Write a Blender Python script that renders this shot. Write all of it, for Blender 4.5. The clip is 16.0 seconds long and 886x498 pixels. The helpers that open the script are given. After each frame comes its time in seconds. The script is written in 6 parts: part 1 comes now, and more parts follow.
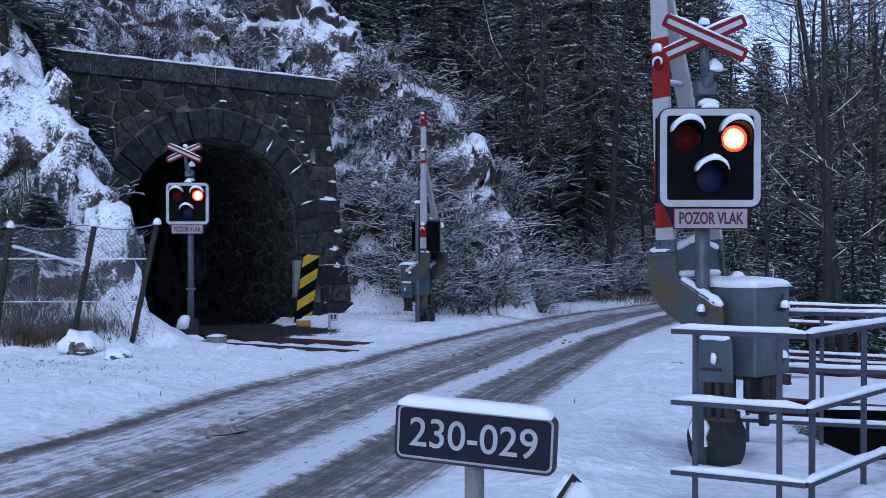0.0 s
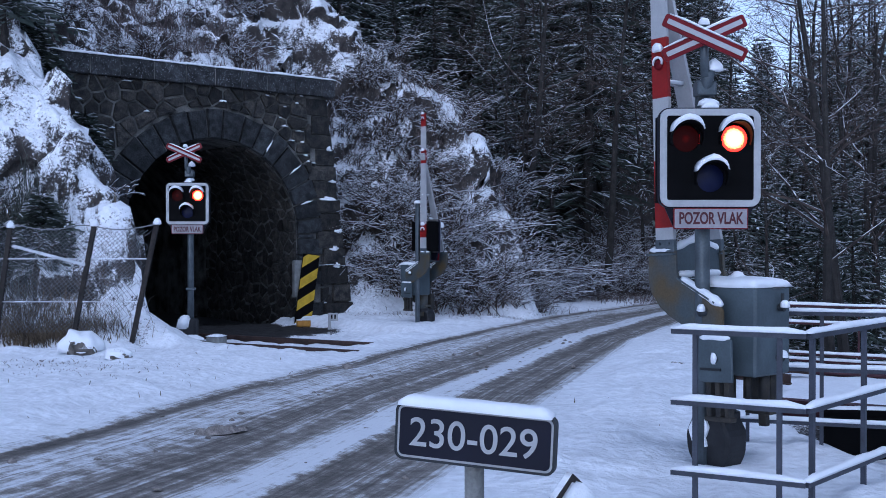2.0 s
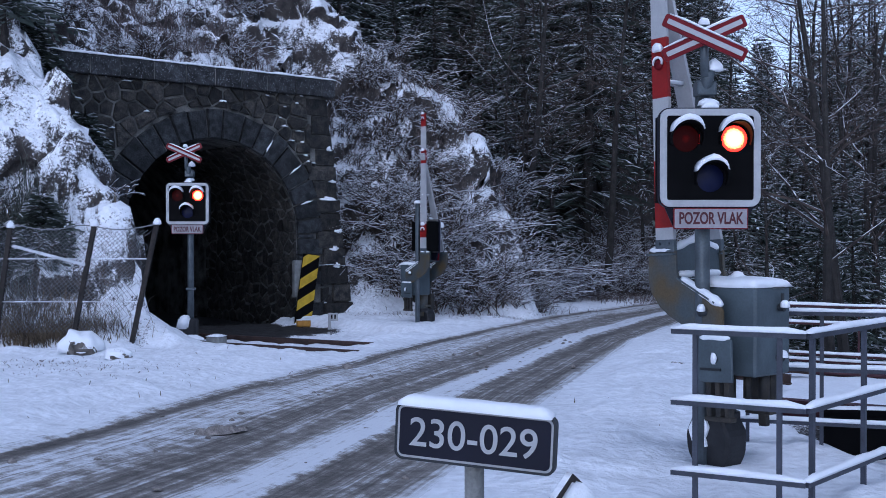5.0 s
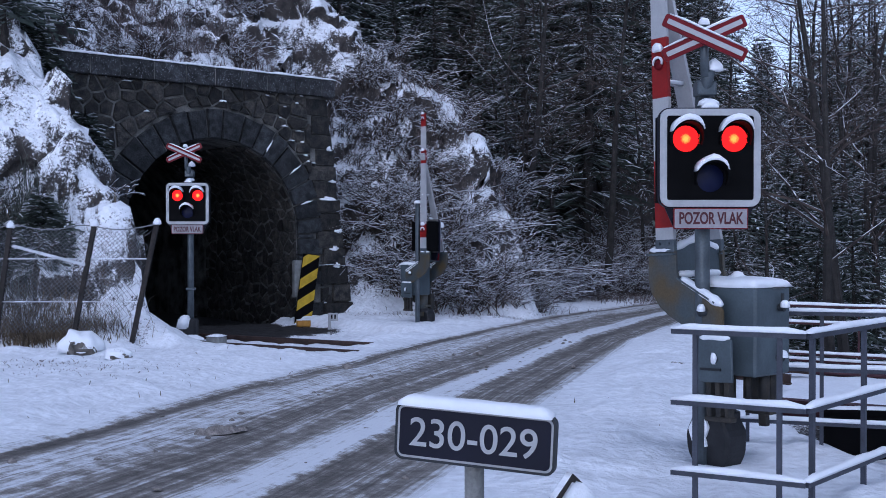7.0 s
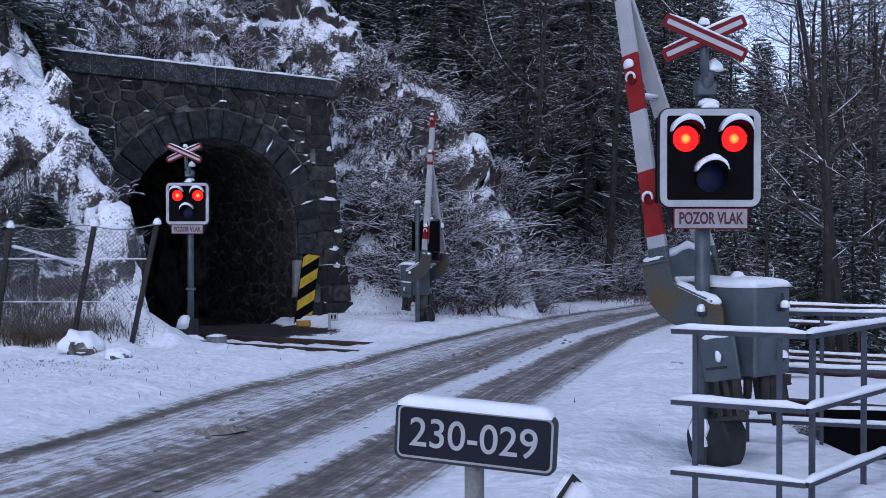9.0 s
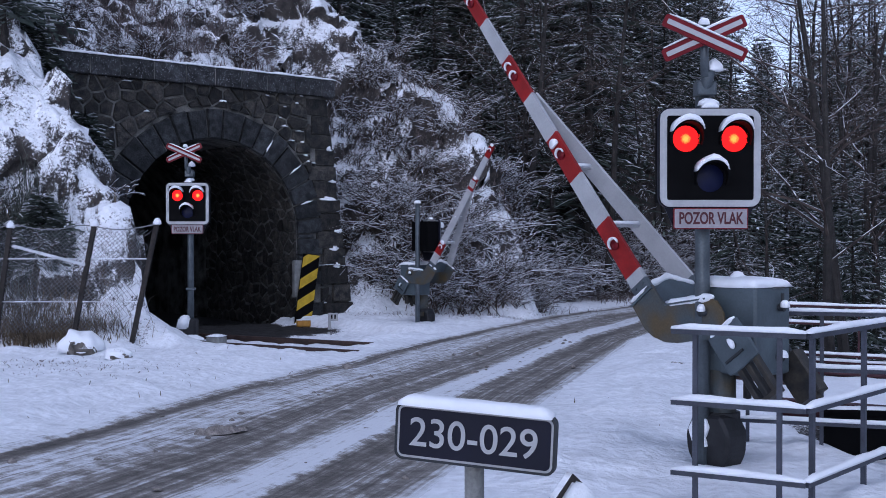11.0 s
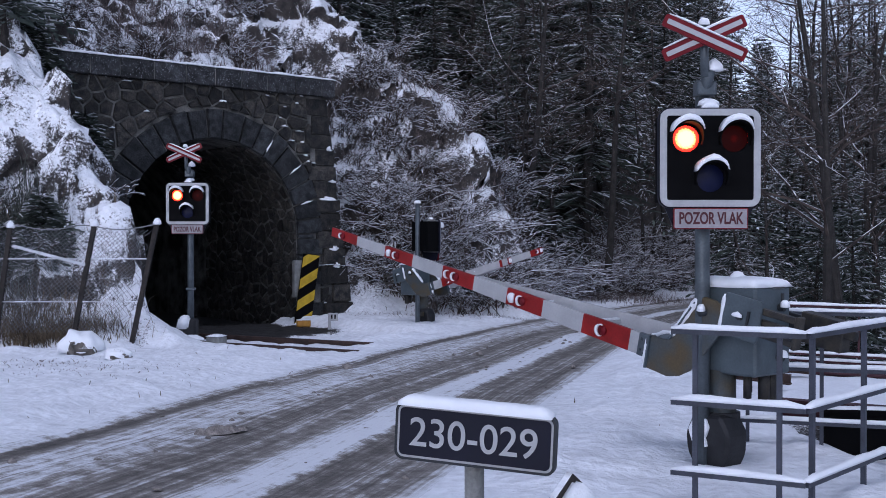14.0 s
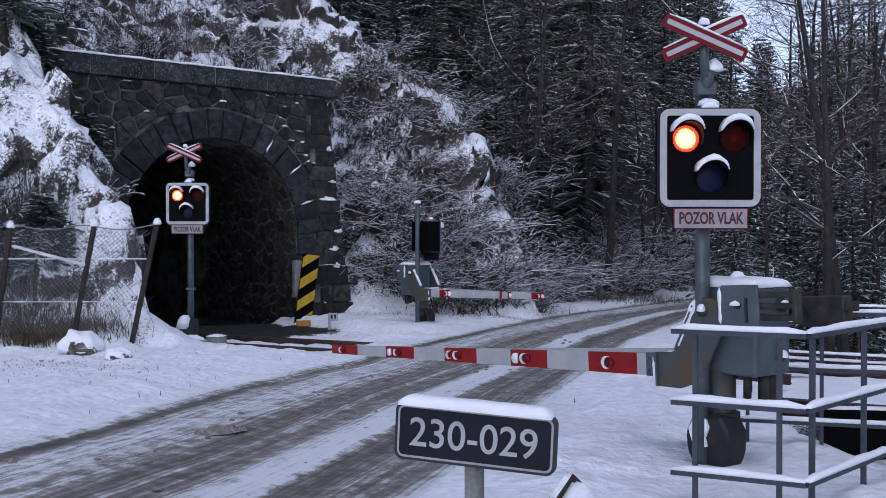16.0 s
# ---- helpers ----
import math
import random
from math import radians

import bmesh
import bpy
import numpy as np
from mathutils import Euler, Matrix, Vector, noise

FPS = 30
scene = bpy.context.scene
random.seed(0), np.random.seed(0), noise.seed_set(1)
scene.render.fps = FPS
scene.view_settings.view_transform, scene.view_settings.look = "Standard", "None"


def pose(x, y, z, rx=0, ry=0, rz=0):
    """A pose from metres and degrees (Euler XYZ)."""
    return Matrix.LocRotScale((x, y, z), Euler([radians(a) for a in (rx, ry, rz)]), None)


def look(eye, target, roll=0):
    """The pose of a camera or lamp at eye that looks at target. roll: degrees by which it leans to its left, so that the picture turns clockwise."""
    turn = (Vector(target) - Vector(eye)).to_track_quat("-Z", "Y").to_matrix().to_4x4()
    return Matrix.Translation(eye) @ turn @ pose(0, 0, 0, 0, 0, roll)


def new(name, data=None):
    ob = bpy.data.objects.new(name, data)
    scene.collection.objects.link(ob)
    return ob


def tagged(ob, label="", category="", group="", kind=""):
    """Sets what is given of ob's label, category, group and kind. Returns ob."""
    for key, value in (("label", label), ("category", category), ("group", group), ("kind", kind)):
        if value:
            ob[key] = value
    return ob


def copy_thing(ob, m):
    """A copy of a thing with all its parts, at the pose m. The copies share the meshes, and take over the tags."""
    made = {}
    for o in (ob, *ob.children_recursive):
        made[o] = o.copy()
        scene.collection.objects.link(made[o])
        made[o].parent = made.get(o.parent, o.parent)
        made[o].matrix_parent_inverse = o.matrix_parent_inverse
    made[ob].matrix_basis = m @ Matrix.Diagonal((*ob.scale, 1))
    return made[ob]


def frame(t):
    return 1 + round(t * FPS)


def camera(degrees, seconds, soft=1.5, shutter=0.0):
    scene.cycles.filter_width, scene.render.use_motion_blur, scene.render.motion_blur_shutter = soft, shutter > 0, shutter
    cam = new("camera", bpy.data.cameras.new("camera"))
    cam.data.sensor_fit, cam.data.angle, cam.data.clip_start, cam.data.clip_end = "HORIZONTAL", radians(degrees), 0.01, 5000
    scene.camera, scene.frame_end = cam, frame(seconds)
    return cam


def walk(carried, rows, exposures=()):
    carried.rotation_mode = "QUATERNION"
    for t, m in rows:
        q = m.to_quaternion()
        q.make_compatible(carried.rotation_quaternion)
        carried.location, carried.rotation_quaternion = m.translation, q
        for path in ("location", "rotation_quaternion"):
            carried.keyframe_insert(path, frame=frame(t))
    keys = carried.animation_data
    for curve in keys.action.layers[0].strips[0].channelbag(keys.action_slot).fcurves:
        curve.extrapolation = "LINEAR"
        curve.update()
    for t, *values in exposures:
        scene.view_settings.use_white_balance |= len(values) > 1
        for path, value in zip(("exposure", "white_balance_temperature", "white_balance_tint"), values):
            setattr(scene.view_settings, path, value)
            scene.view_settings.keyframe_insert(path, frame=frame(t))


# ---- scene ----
# ---- camera: stands still on a tripod beside the crossing ----
cam = camera(44.85, 16.0, soft=0.9)
CAM_POSE = pose(0, 0, 1.9, 89.37, 0, 0)
walk(cam, [(0.0, CAM_POSE), (16.0, CAM_POSE)],
     exposures=[(0.0, 0.76, 4680, 16), (4.0, 0.76, 4780, 17), (9.0, 0.76, 5030, 20), (12.5, 0.76, 5180, 21), (16.0, 0.76, 5400, 21)])

# ---- light: dull winter evening under an overcast sky ----
world = bpy.data.worlds.new("overcast_sky")
scene.world = world
world.use_nodes = True
_wn = world.node_tree.nodes
_sky = _wn.new("ShaderNodeTexSky")
_sky.sky_type = "NISHITA"
_sky.sun_disc = False
_sky.sun_elevation = radians(18)
_sky.sun_rotation = radians(200)
_sky.air_density, _sky.dust_density, _sky.ozone_density = 1.0, 1.0, 1.5
_wn["Background"].inputs["Strength"].default_value = 0.085
_hs = _wn.new("ShaderNodeHueSaturation")
_hs.inputs["Saturation"].default_value = 0.4
world.node_tree.links.new(_sky.outputs[0], _hs.inputs["Color"])
world.node_tree.links.new(_hs.outputs[0], _wn["Background"].inputs[0])
_sun = bpy.data.lights.new("sun", "SUN")
_sun.energy, _sun.angle, _sun.color = 0.48, radians(30), (1.0, 0.95, 0.9)
sun = new("sun", _sun)
sun.matrix_world = look((5, 3, 30), (0, 12, 0))


# ---- materials ----
def mat(name, base, rough=0.6, metal=0.0, var=0.25, scale=6.0, bump=0.15, bscale=40.0, second=None, fine=0.0,
        dist=0.01, spec=0.4, isl=0.0, snow=0.0, speck=0.0):
    """Node material: base colour broken up by two noises, relief, optional second colour in patches,
    variation from piece to piece and dusting of snow on what faces up."""
    m = bpy.data.materials.new(name)
    m.use_nodes = True
    nt = m.node_tree
    N, L = nt.nodes, nt.links
    b = N["Principled BSDF"]
    b.inputs["Roughness"].default_value = rough
    b.inputs["Metallic"].default_value = metal
    b.inputs["Specular IOR Level"].default_value = spec
    tc = N.new("ShaderNodeTexCoord")
    n1 = N.new("ShaderNodeTexNoise")
    n1.inputs["Scale"].default_value, n1.inputs["Detail"].default_value = scale, 5
    L.new(tc.outputs["Object"], n1.inputs["Vector"])
    ramp = N.new("ShaderNodeValToRGB")
    c0 = [max(0.0, c * (1 - var)) for c in base]
    c1 = [min(1.0, c * (1 + var)) for c in (second or base)]
    ramp.color_ramp.elements[0].position, ramp.color_ramp.elements[1].position = 0.36, 0.64
    ramp.color_ramp.elements[0].color = (*c0, 1)
    ramp.color_ramp.elements[1].color = (*c1, 1)
    L.new(n1.outputs["Fac"], ramp.inputs["Fac"])
    col = ramp.outputs["Color"]
    n2 = N.new("ShaderNodeTexNoise")
    n2.inputs["Scale"].default_value, n2.inputs["Detail"].default_value = bscale, 4
    L.new(tc.outputs["Object"], n2.inputs["Vector"])
    if fine:
        mx = N.new("ShaderNodeMix")
        mx.data_type, mx.blend_type = "RGBA", "MULTIPLY"
        mr = N.new("ShaderNodeMapRange")
        mr.inputs["From Min"].default_value, mr.inputs["From Max"].default_value = 0.3, 0.7
        mr.inputs["To Min"].default_value, mr.inputs["To Max"].default_value = 1 - fine, 1 + fine
        L.new(n2.outputs["Fac"], mr.inputs["Value"])
        mx.inputs["Factor"].default_value = 1.0
        L.new(col, mx.inputs["A"])
        L.new(mr.outputs["Result"], mx.inputs["B"])
        col = mx.outputs["Result"]
    if isl:
        oi = N.new("ShaderNodeObjectInfo")
        ge = N.new("ShaderNodeNewGeometry")
        ad = N.new("ShaderNodeMath")
        ad.operation = "ADD"
        L.new(oi.outputs["Random"], ad.inputs[0])
        L.new(ge.outputs["Random Per Island"], ad.inputs[1])
        fr = N.new("ShaderNodeMath")
        fr.operation = "FRACT"
        L.new(ad.outputs[0], fr.inputs[0])
        mr2 = N.new("ShaderNodeMapRange")
        mr2.inputs["To Min"].default_value, mr2.inputs["To Max"].default_value = 1 - isl, 1 + isl
        L.new(fr.outputs[0], mr2.inputs["Value"])
        mx2 = N.new("ShaderNodeMix")
        mx2.data_type, mx2.blend_type = "RGBA", "MULTIPLY"
        mx2.inputs["Factor"].default_value = 1.0
        L.new(col, mx2.inputs["A"])
        L.new(mr2.outputs["Result"], mx2.inputs["B"])
        col = mx2.outputs["Result"]
    if speck:
        # rime caught in the pits of the stone
        n4 = N.new("ShaderNodeTexNoise")
        n4.inputs["Scale"].default_value, n4.inputs["Detail"].default_value, n4.inputs["Roughness"].default_value = 30.0, 6, 0.75
        L.new(tc.outputs["Object"], n4.inputs["Vector"])
        mr4 = N.new("ShaderNodeMapRange")
        mr4.inputs["From Min"].default_value, mr4.inputs["From Max"].default_value = speck, speck + 0.05
        mr4.inputs["To Max"].default_value = 0.75
        L.new(n4.outputs["Fac"], mr4.inputs["Value"])
        mx4 = N.new("ShaderNodeMix")
        mx4.data_type = "RGBA"
        L.new(mr4.outputs["Result"], mx4.inputs["Factor"])
        L.new(col, mx4.inputs["A"])
        mx4.inputs["B"].default_value = (0.6, 0.62, 0.66, 1)
        col = mx4.outputs["Result"]
    if snow:
        ge2 = N.new("ShaderNodeNewGeometry")
        sx = N.new("ShaderNodeSeparateXYZ")
        L.new(ge2.outputs["True Normal"], sx.inputs[0])
        n3 = N.new("ShaderNodeTexNoise")
        n3.inputs["Scale"].default_value, n3.inputs["Detail"].default_value = 3.0, 6
        L.new(ge2.outputs["Position"], n3.inputs["Vector"])
        sm = N.new("ShaderNodeMath")
        sm.operation = "MULTIPLY_ADD"
        sm.inputs[1].default_value = 1.1
        L.new(n3.outputs["Fac"], sm.inputs[0])
        L.new(sx.outputs["Z"], sm.inputs[2])
        mr3 = N.new("ShaderNodeMapRange")
        mr3.inputs["From Min"].default_value, mr3.inputs["From Max"].default_value = 1.62 - snow, 1.74 - snow
        L.new(sm.outputs[0], mr3.inputs["Value"])
        mx3 = N.new("ShaderNodeMix")
        mx3.data_type = "RGBA"
        L.new(mr3.outputs["Result"], mx3.inputs["Factor"])
        L.new(col, mx3.inputs["A"])
        mx3.inputs["B"].default_value = (0.8, 0.82, 0.85, 1)
        col = mx3.outputs["Result"]
    L.new(col, b.inputs["Base Color"])
    if bump:
        bp = N.new("ShaderNodeBump")
        bp.inputs["Strength"].default_value, bp.inputs["Distance"].default_value = bump, dist
        L.new(n2.outputs["Fac"], bp.inputs["Height"])
        L.new(bp.outputs["Normal"], b.inputs["Normal"])
    return m


def glow(name, core, rim, power, radius):
    """Lit lens: hot in the middle, deep red at the rim."""
    m = bpy.data.materials.new(name)
    m.use_nodes = True
    nt = m.node_tree
    N, L = nt.nodes, nt.links
    b = N["Principled BSDF"]
    b.inputs["Base Color"].default_value = (0.012, 0.001, 0.001, 1)
    b.inputs["Roughness"].default_value = 0.4
    b.inputs["Specular IOR Level"].default_value = 0.04
    uv = N.new("ShaderNodeUVMap")
    ln = N.new("ShaderNodeVectorMath")
    ln.operation = "LENGTH"
    L.new(uv.outputs[0], ln.inputs[0])
    nz = N.new("ShaderNodeTexNoise")
    nz.inputs["Scale"].default_value = 7.0
    L.new(uv.outputs[0], nz.inputs["Vector"])
    ma = N.new("ShaderNodeMath")
    ma.operation = "MULTIPLY_ADD"
    ma.inputs[1].default_value = 0.35
    L.new(nz.outputs["Fac"], ma.inputs[0])
    L.new(ln.outputs["Value"], ma.inputs[2])
    rp = N.new("ShaderNodeValToRGB")
    rp.color_ramp.elements[0].position, rp.color_ramp.elements[0].color = radius, (*core, 1)
    rp.color_ramp.elements[1].position, rp.color_ramp.elements[1].color = radius + 0.28, (*rim, 1)
    L.new(ma.outputs[0], rp.inputs["Fac"])
    L.new(rp.outputs["Color"], b.inputs["Emission Color"])
    b.inputs["Emission Strength"].default_value = power
    return m


M = {
    "snow": mat("snow", (0.80, 0.82, 0.86), 0.75, 0, 0.05, 2.0, 0.5, 22, fine=0.04, dist=0.03),
    "cap": mat("snow_cap", (0.82, 0.84, 0.87), 0.7, 0, 0.03, 9.0, 0.35, 60, dist=0.01),
    "galv": mat("galvanised_steel", (0.085, 0.10, 0.112), 0.5, 0.4, 0.2, 5, 0.1, 60, fine=0.12),
    "grey": mat("grey_paint", (0.075, 0.095, 0.108), 0.45, 0.1, 0.14, 4, 0.08, 50, fine=0.1),
    "greydark": mat("dark_grey_paint", (0.016, 0.019, 0.022), 0.6, 0.0, 0.25, 4, 0.1, 50, fine=0.12),
    "rail_paint": mat("blue_grey_railing_paint", (0.045, 0.05, 0.068), 0.6, 0.0, 0.2, 6, 0.1, 70, fine=0.15),
    "rust": mat("rusty_bracket", (0.068, 0.084, 0.092), 0.55, 0.1, 0.15, 3.2, 0.2, 60, second=(0.075, 0.055, 0.026), fine=0.15),
    "weight": mat("rusty_cast_weight", (0.020, 0.021, 0.022), 0.6, 0.1, 0.3, 9, 0.2, 50, second=(0.034, 0.029, 0.022), fine=0.2),
    "white": mat("white_paint", (0.37, 0.375, 0.385), 0.5, 0, 0.08, 5, 0.05, 60, fine=0.05),
    "red": mat("red_paint", (0.22, 0.008, 0.007), 0.5, 0, 0.15, 5, 0.05, 60, fine=0.12, spec=0.25),
    "redsign": mat("red_reflective_film", (0.125, 0.003, 0.008), 0.5, 0, 0.1, 8, 0.03, 60, spec=0.2),
    "black": mat("black_enamel", (0.003, 0.003, 0.0035), 0.7, 0, 0.2, 6, 0.05, 60, spec=0.06),
    "blackbase": mat("black_cast_iron", (0.018, 0.018, 0.02), 0.55, 0.2, 0.3, 7, 0.25, 50),
    "navy": mat("navy_blue_enamel", (0.006, 0.0065, 0.016), 0.5, 0, 0.12, 6, 0.04, 60, spec=0.2),
    "bluelens": mat("blue_glass_lens", (0.004, 0.006, 0.028), 0.4, 0, 0.2, 9, 0.2, 30, spec=0.12),
    "yellow": mat("yellow_paint", (0.50, 0.33, 0.01), 0.5, 0, 0.15, 6, 0.08, 60, fine=0.12),
    "amberbox": mat("amber_housing", (0.45, 0.22, 0.03), 0.4, 0, 0.15, 9, 0.1, 60),
    "stone": mat("dark_basalt_rubble", (0.012, 0.014, 0.016), 0.75, 0, 0.4, 7, 1.0, 30, second=(0.036, 0.032, 0.027), fine=0.5, dist=0.04, isl=0.6),
    "ashlar": mat("dressed_dark_granite", (0.010, 0.012, 0.014), 0.8, 0, 0.4, 6, 1.0, 30, second=(0.027, 0.029, 0.031), fine=0.5, dist=0.03, isl=0.45),
    "coping": mat("frosted_granite_coping", (0.014, 0.016, 0.018), 0.8, 0, 0.4, 5, 1.0, 30, second=(0.030, 0.031, 0.034), fine=0.5, dist=0.03, isl=0.35, speck=0.60),
    "mortar": mat("grey_lime_mortar", (0.045, 0.045, 0.042), 0.9, 0, 0.6, 2.2, 0.6, 45, second=(0.125, 0.122, 0.112), fine=0.4, dist=0.02),
    "concrete": mat("weathered_concrete", (0.22, 0.22, 0.21), 0.85, 0, 0.2, 6, 0.4, 60, fine=0.15),
    "railsteel": mat("rusty_rail_steel", (0.05, 0.030, 0.024), 0.6, 0.3, 0.3, 6, 0.3, 60, fine=0.2),
    "girder": mat("dark_red_girder_paint", (0.045, 0.013, 0.017), 0.6, 0.1, 0.3, 4, 0.2, 50, fine=0.2),
    "timber": mat("tarred_timber", (0.022, 0.018, 0.016), 0.85, 0, 0.35, 8, 0.5, 60, fine=0.3, snow=0.55),
    "rock": mat("dark_rock", (0.055, 0.052, 0.05), 0.85, 0, 0.4, 2.5, 1.0, 9, second=(0.09, 0.08, 0.07), fine=0.4, dist=0.12, snow=0.75),
    "bark": mat("dark_bark", (0.026, 0.023, 0.021), 0.9, 0, 0.35, 5, 0.8, 30, fine=0.3, dist=0.02, snow=0.15),
    "ballast": mat("dark_ballast", (0.035, 0.032, 0.03), 0.9, 0, 0.4, 9, 0.9, 25, fine=0.4, dist=0.04),
    "frost": mat("snow_laden_twigs", (0.62, 0.64, 0.68), 0.85, 0, 0.15, 3, 0, 30, isl=0.3),
    "needle": mat("dark_spruce_needles", (0.046, 0.060, 0.052), 0.85, 0, 0.35, 3, 0, 30, second=(0.065, 0.08, 0.068), isl=0.5),
    "needlesnow": mat("snowy_spruce_needles", (0.64, 0.66, 0.70), 0.85, 0, 0.4, 3, 0, 30, isl=0.5),
    "grass": mat("dead_brown_grass", (0.11, 0.085, 0.055), 0.9, 0, 0.3, 4, 0, 30, isl=0.5),
    "wire": mat("galvanised_wire", (0.17, 0.175, 0.185), 0.6, 0.3, 0.15, 8, 0, 30),
    "lit": glow("lit_lens", (1.0, 0.52, 0.10), (1.0, 0.015, 0.002), 3.4, 0.74),
    "dim": glow("half_lit_lens", (1.0, 0.30, 0.03), (0.9, 0.008, 0.003), 1.25, 0.30),
    "faint": glow("fading_lens", (0.30, 0.008, 0.004), (0.06, 0.002, 0.001), 0.10, 0.25),
    "plate": mat("grimy_white_plate", (0.27, 0.255, 0.27), 0.5, 0, 0.1, 8, 0.04, 60, fine=0.08),
    "writing": mat("black_writing", (0.06, 0.006, 0.012), 0.5, 0, 0.1, 6, 0, 30),
}


# ---- mesh helpers ----
def part(name, bm, material, parent=None, label="", smooth=False):
    me = bpy.data.meshes.new(name)
    bm.to_mesh(me)
    bm.free()
    me.materials.append(M[material] if isinstance(material, str) else material)
    if smooth:
        for p in me.polygons:
            p.use_smooth = True
    ob = new(name, me)
    ob.parent = parent
    if label:
        ob["label"] = label
    return ob


def thing(name, m, label, category, group="", kind=""):
    ob = new(name)
    ob.empty_display_size = 0.1
    ob.matrix_basis = m
    return tagged(ob, label, category, group, kind)


def box(bm, c, s, bevel=0.0, m=None):
    r = bmesh.ops.create_cube(bm, size=1.0)
    bmesh.ops.scale(bm, vec=s, verts=r["verts"])
    if bevel:
        es = {e for v in r["verts"] for e in v.link_edges}
        r2 = bmesh.ops.bevel(bm, geom=list(es), offset=bevel, segments=1, affect="EDGES", profile=0.5)
        vs = list({v for f in r2["faces"] for v in f.verts} | {v for v in r["verts"] if v.is_valid})
    else:
        vs = r["verts"]
    bmesh.ops.translate(bm, vec=c, verts=vs)
    if m is not None:
        bmesh.ops.transform(bm, matrix=m, verts=vs)
    return vs


def rod(bm, a, b, r, r2=None, seg=8):
    a, b = Vector(a), Vector(b)
    d = b - a
    q = d.to_track_quat("Z", "Y").to_matrix().to_4x4()
    res = bmesh.ops.create_cone(bm, cap_ends=True, segments=seg, radius1=r, radius2=r if r2 is None else r2, depth=d.length)
    bmesh.ops.transform(bm, matrix=Matrix.Translation((a + b) / 2) @ q, verts=res["verts"])
    return res["verts"]


def beam(bm, a, b, w, h, up=(0, 0, 1), w2=None, h2=None):
    """Square bar from a to b, w across and h along up, tapering to w2, h2."""
    a, b, up = Vector(a), Vector(b), Vector(up)
    d = (b - a).normalized()
    s = d.cross(up).normalized()
    u = s.cross(d)
    w2, h2 = w if w2 is None else w2, h if h2 is None else h2
    vs = []
    for p, ww, hh in ((a, w, h), (b, w2, h2)):
        for i, j in ((-1, -1), (1, -1), (1, 1), (-1, 1)):
            vs.append(bm.verts.new(p + s * (i * ww / 2) + u * (j * hh / 2)))
    for f in ((3, 2, 1, 0), (4, 5, 6, 7), (0, 1, 5, 4), (1, 2, 6, 5), (2, 3, 7, 6), (3, 0, 4, 7)):
        bm.faces.new([vs[i] for i in f])
    return vs


def slab(bm, pts, t, m=None):
    """Outline pts (x, z) in the xz plane, thickened by t along y."""
    a = [bm.verts.new((x, -t / 2, z)) for x, z in pts]
    b = [bm.verts.new((x, t / 2, z)) for x, z in pts]
    n = len(pts)
    bm.faces.new(a)
    bm.faces.new(b[::-1])
    for i in range(n):
        j = (i + 1) % n
        bm.faces.new((a[j], a[i], b[i], b[j]))
    if m is not None:
        bmesh.ops.transform(bm, matrix=m, verts=a + b)
    return a + b


def rounded(w, h, r, n=5):
    pts = []
    for cx, cz, a0 in ((w / 2 - r, h / 2 - r, 0), (-w / 2 + r, h / 2 - r, 90), (-w / 2 + r, -h / 2 + r, 180), (w / 2 - r, -h / 2 + r, 270)):
        for k in range(n + 1):
            a = radians(a0 + 90 * k / n)
            pts.append((cx + r * math.cos(a), cz + r * math.sin(a)))
    return pts


def ring(bm, outer, inner, t, m=None):
    """Frame between two outlines of equal count in the xz plane, thickened by t."""
    n = len(outer)
    vs = [[bm.verts.new((x, y, z)) for x, z in o] for y in (-t / 2, t / 2) for o in (outer, inner)]
    for i in range(n):
        j = (i + 1) % n
        o0, i0, o1, i1 = vs
        bm.faces.new((o0[i], o0[j], i0[j], i0[i]))
        bm.faces.new((o1[j], o1[i], i1[i], i1[j]))
        bm.faces.new((o0[j], o0[i], o1[i], o1[j]))
        bm.faces.new((i0[i], i0[j], i1[j], i1[i]))
    if m is not None:
        bmesh.ops.transform(bm, matrix=m, verts=[v for g in vs for v in g])


def lump(bm, c, s, seed=0, sub=2, rough=0.18):
    """Snow lump: uneven rounded mass with a flat base."""
    r = bmesh.ops.create_icosphere(bm, subdivisions=sub, radius=1.0)
    for v in r["verts"]:
        k = 1 + rough * noise.noise(v.co * 1.7 + Vector((seed * 7.3, 1.1, 2.7)))
        z = v.co.z * k
        v.co = Vector((c[0] + v.co.x * k * s[0], c[1] + v.co.y * k * s[1], c[2] + (z if z > 0 else z * 0.15) * s[2]))
    return r["verts"]


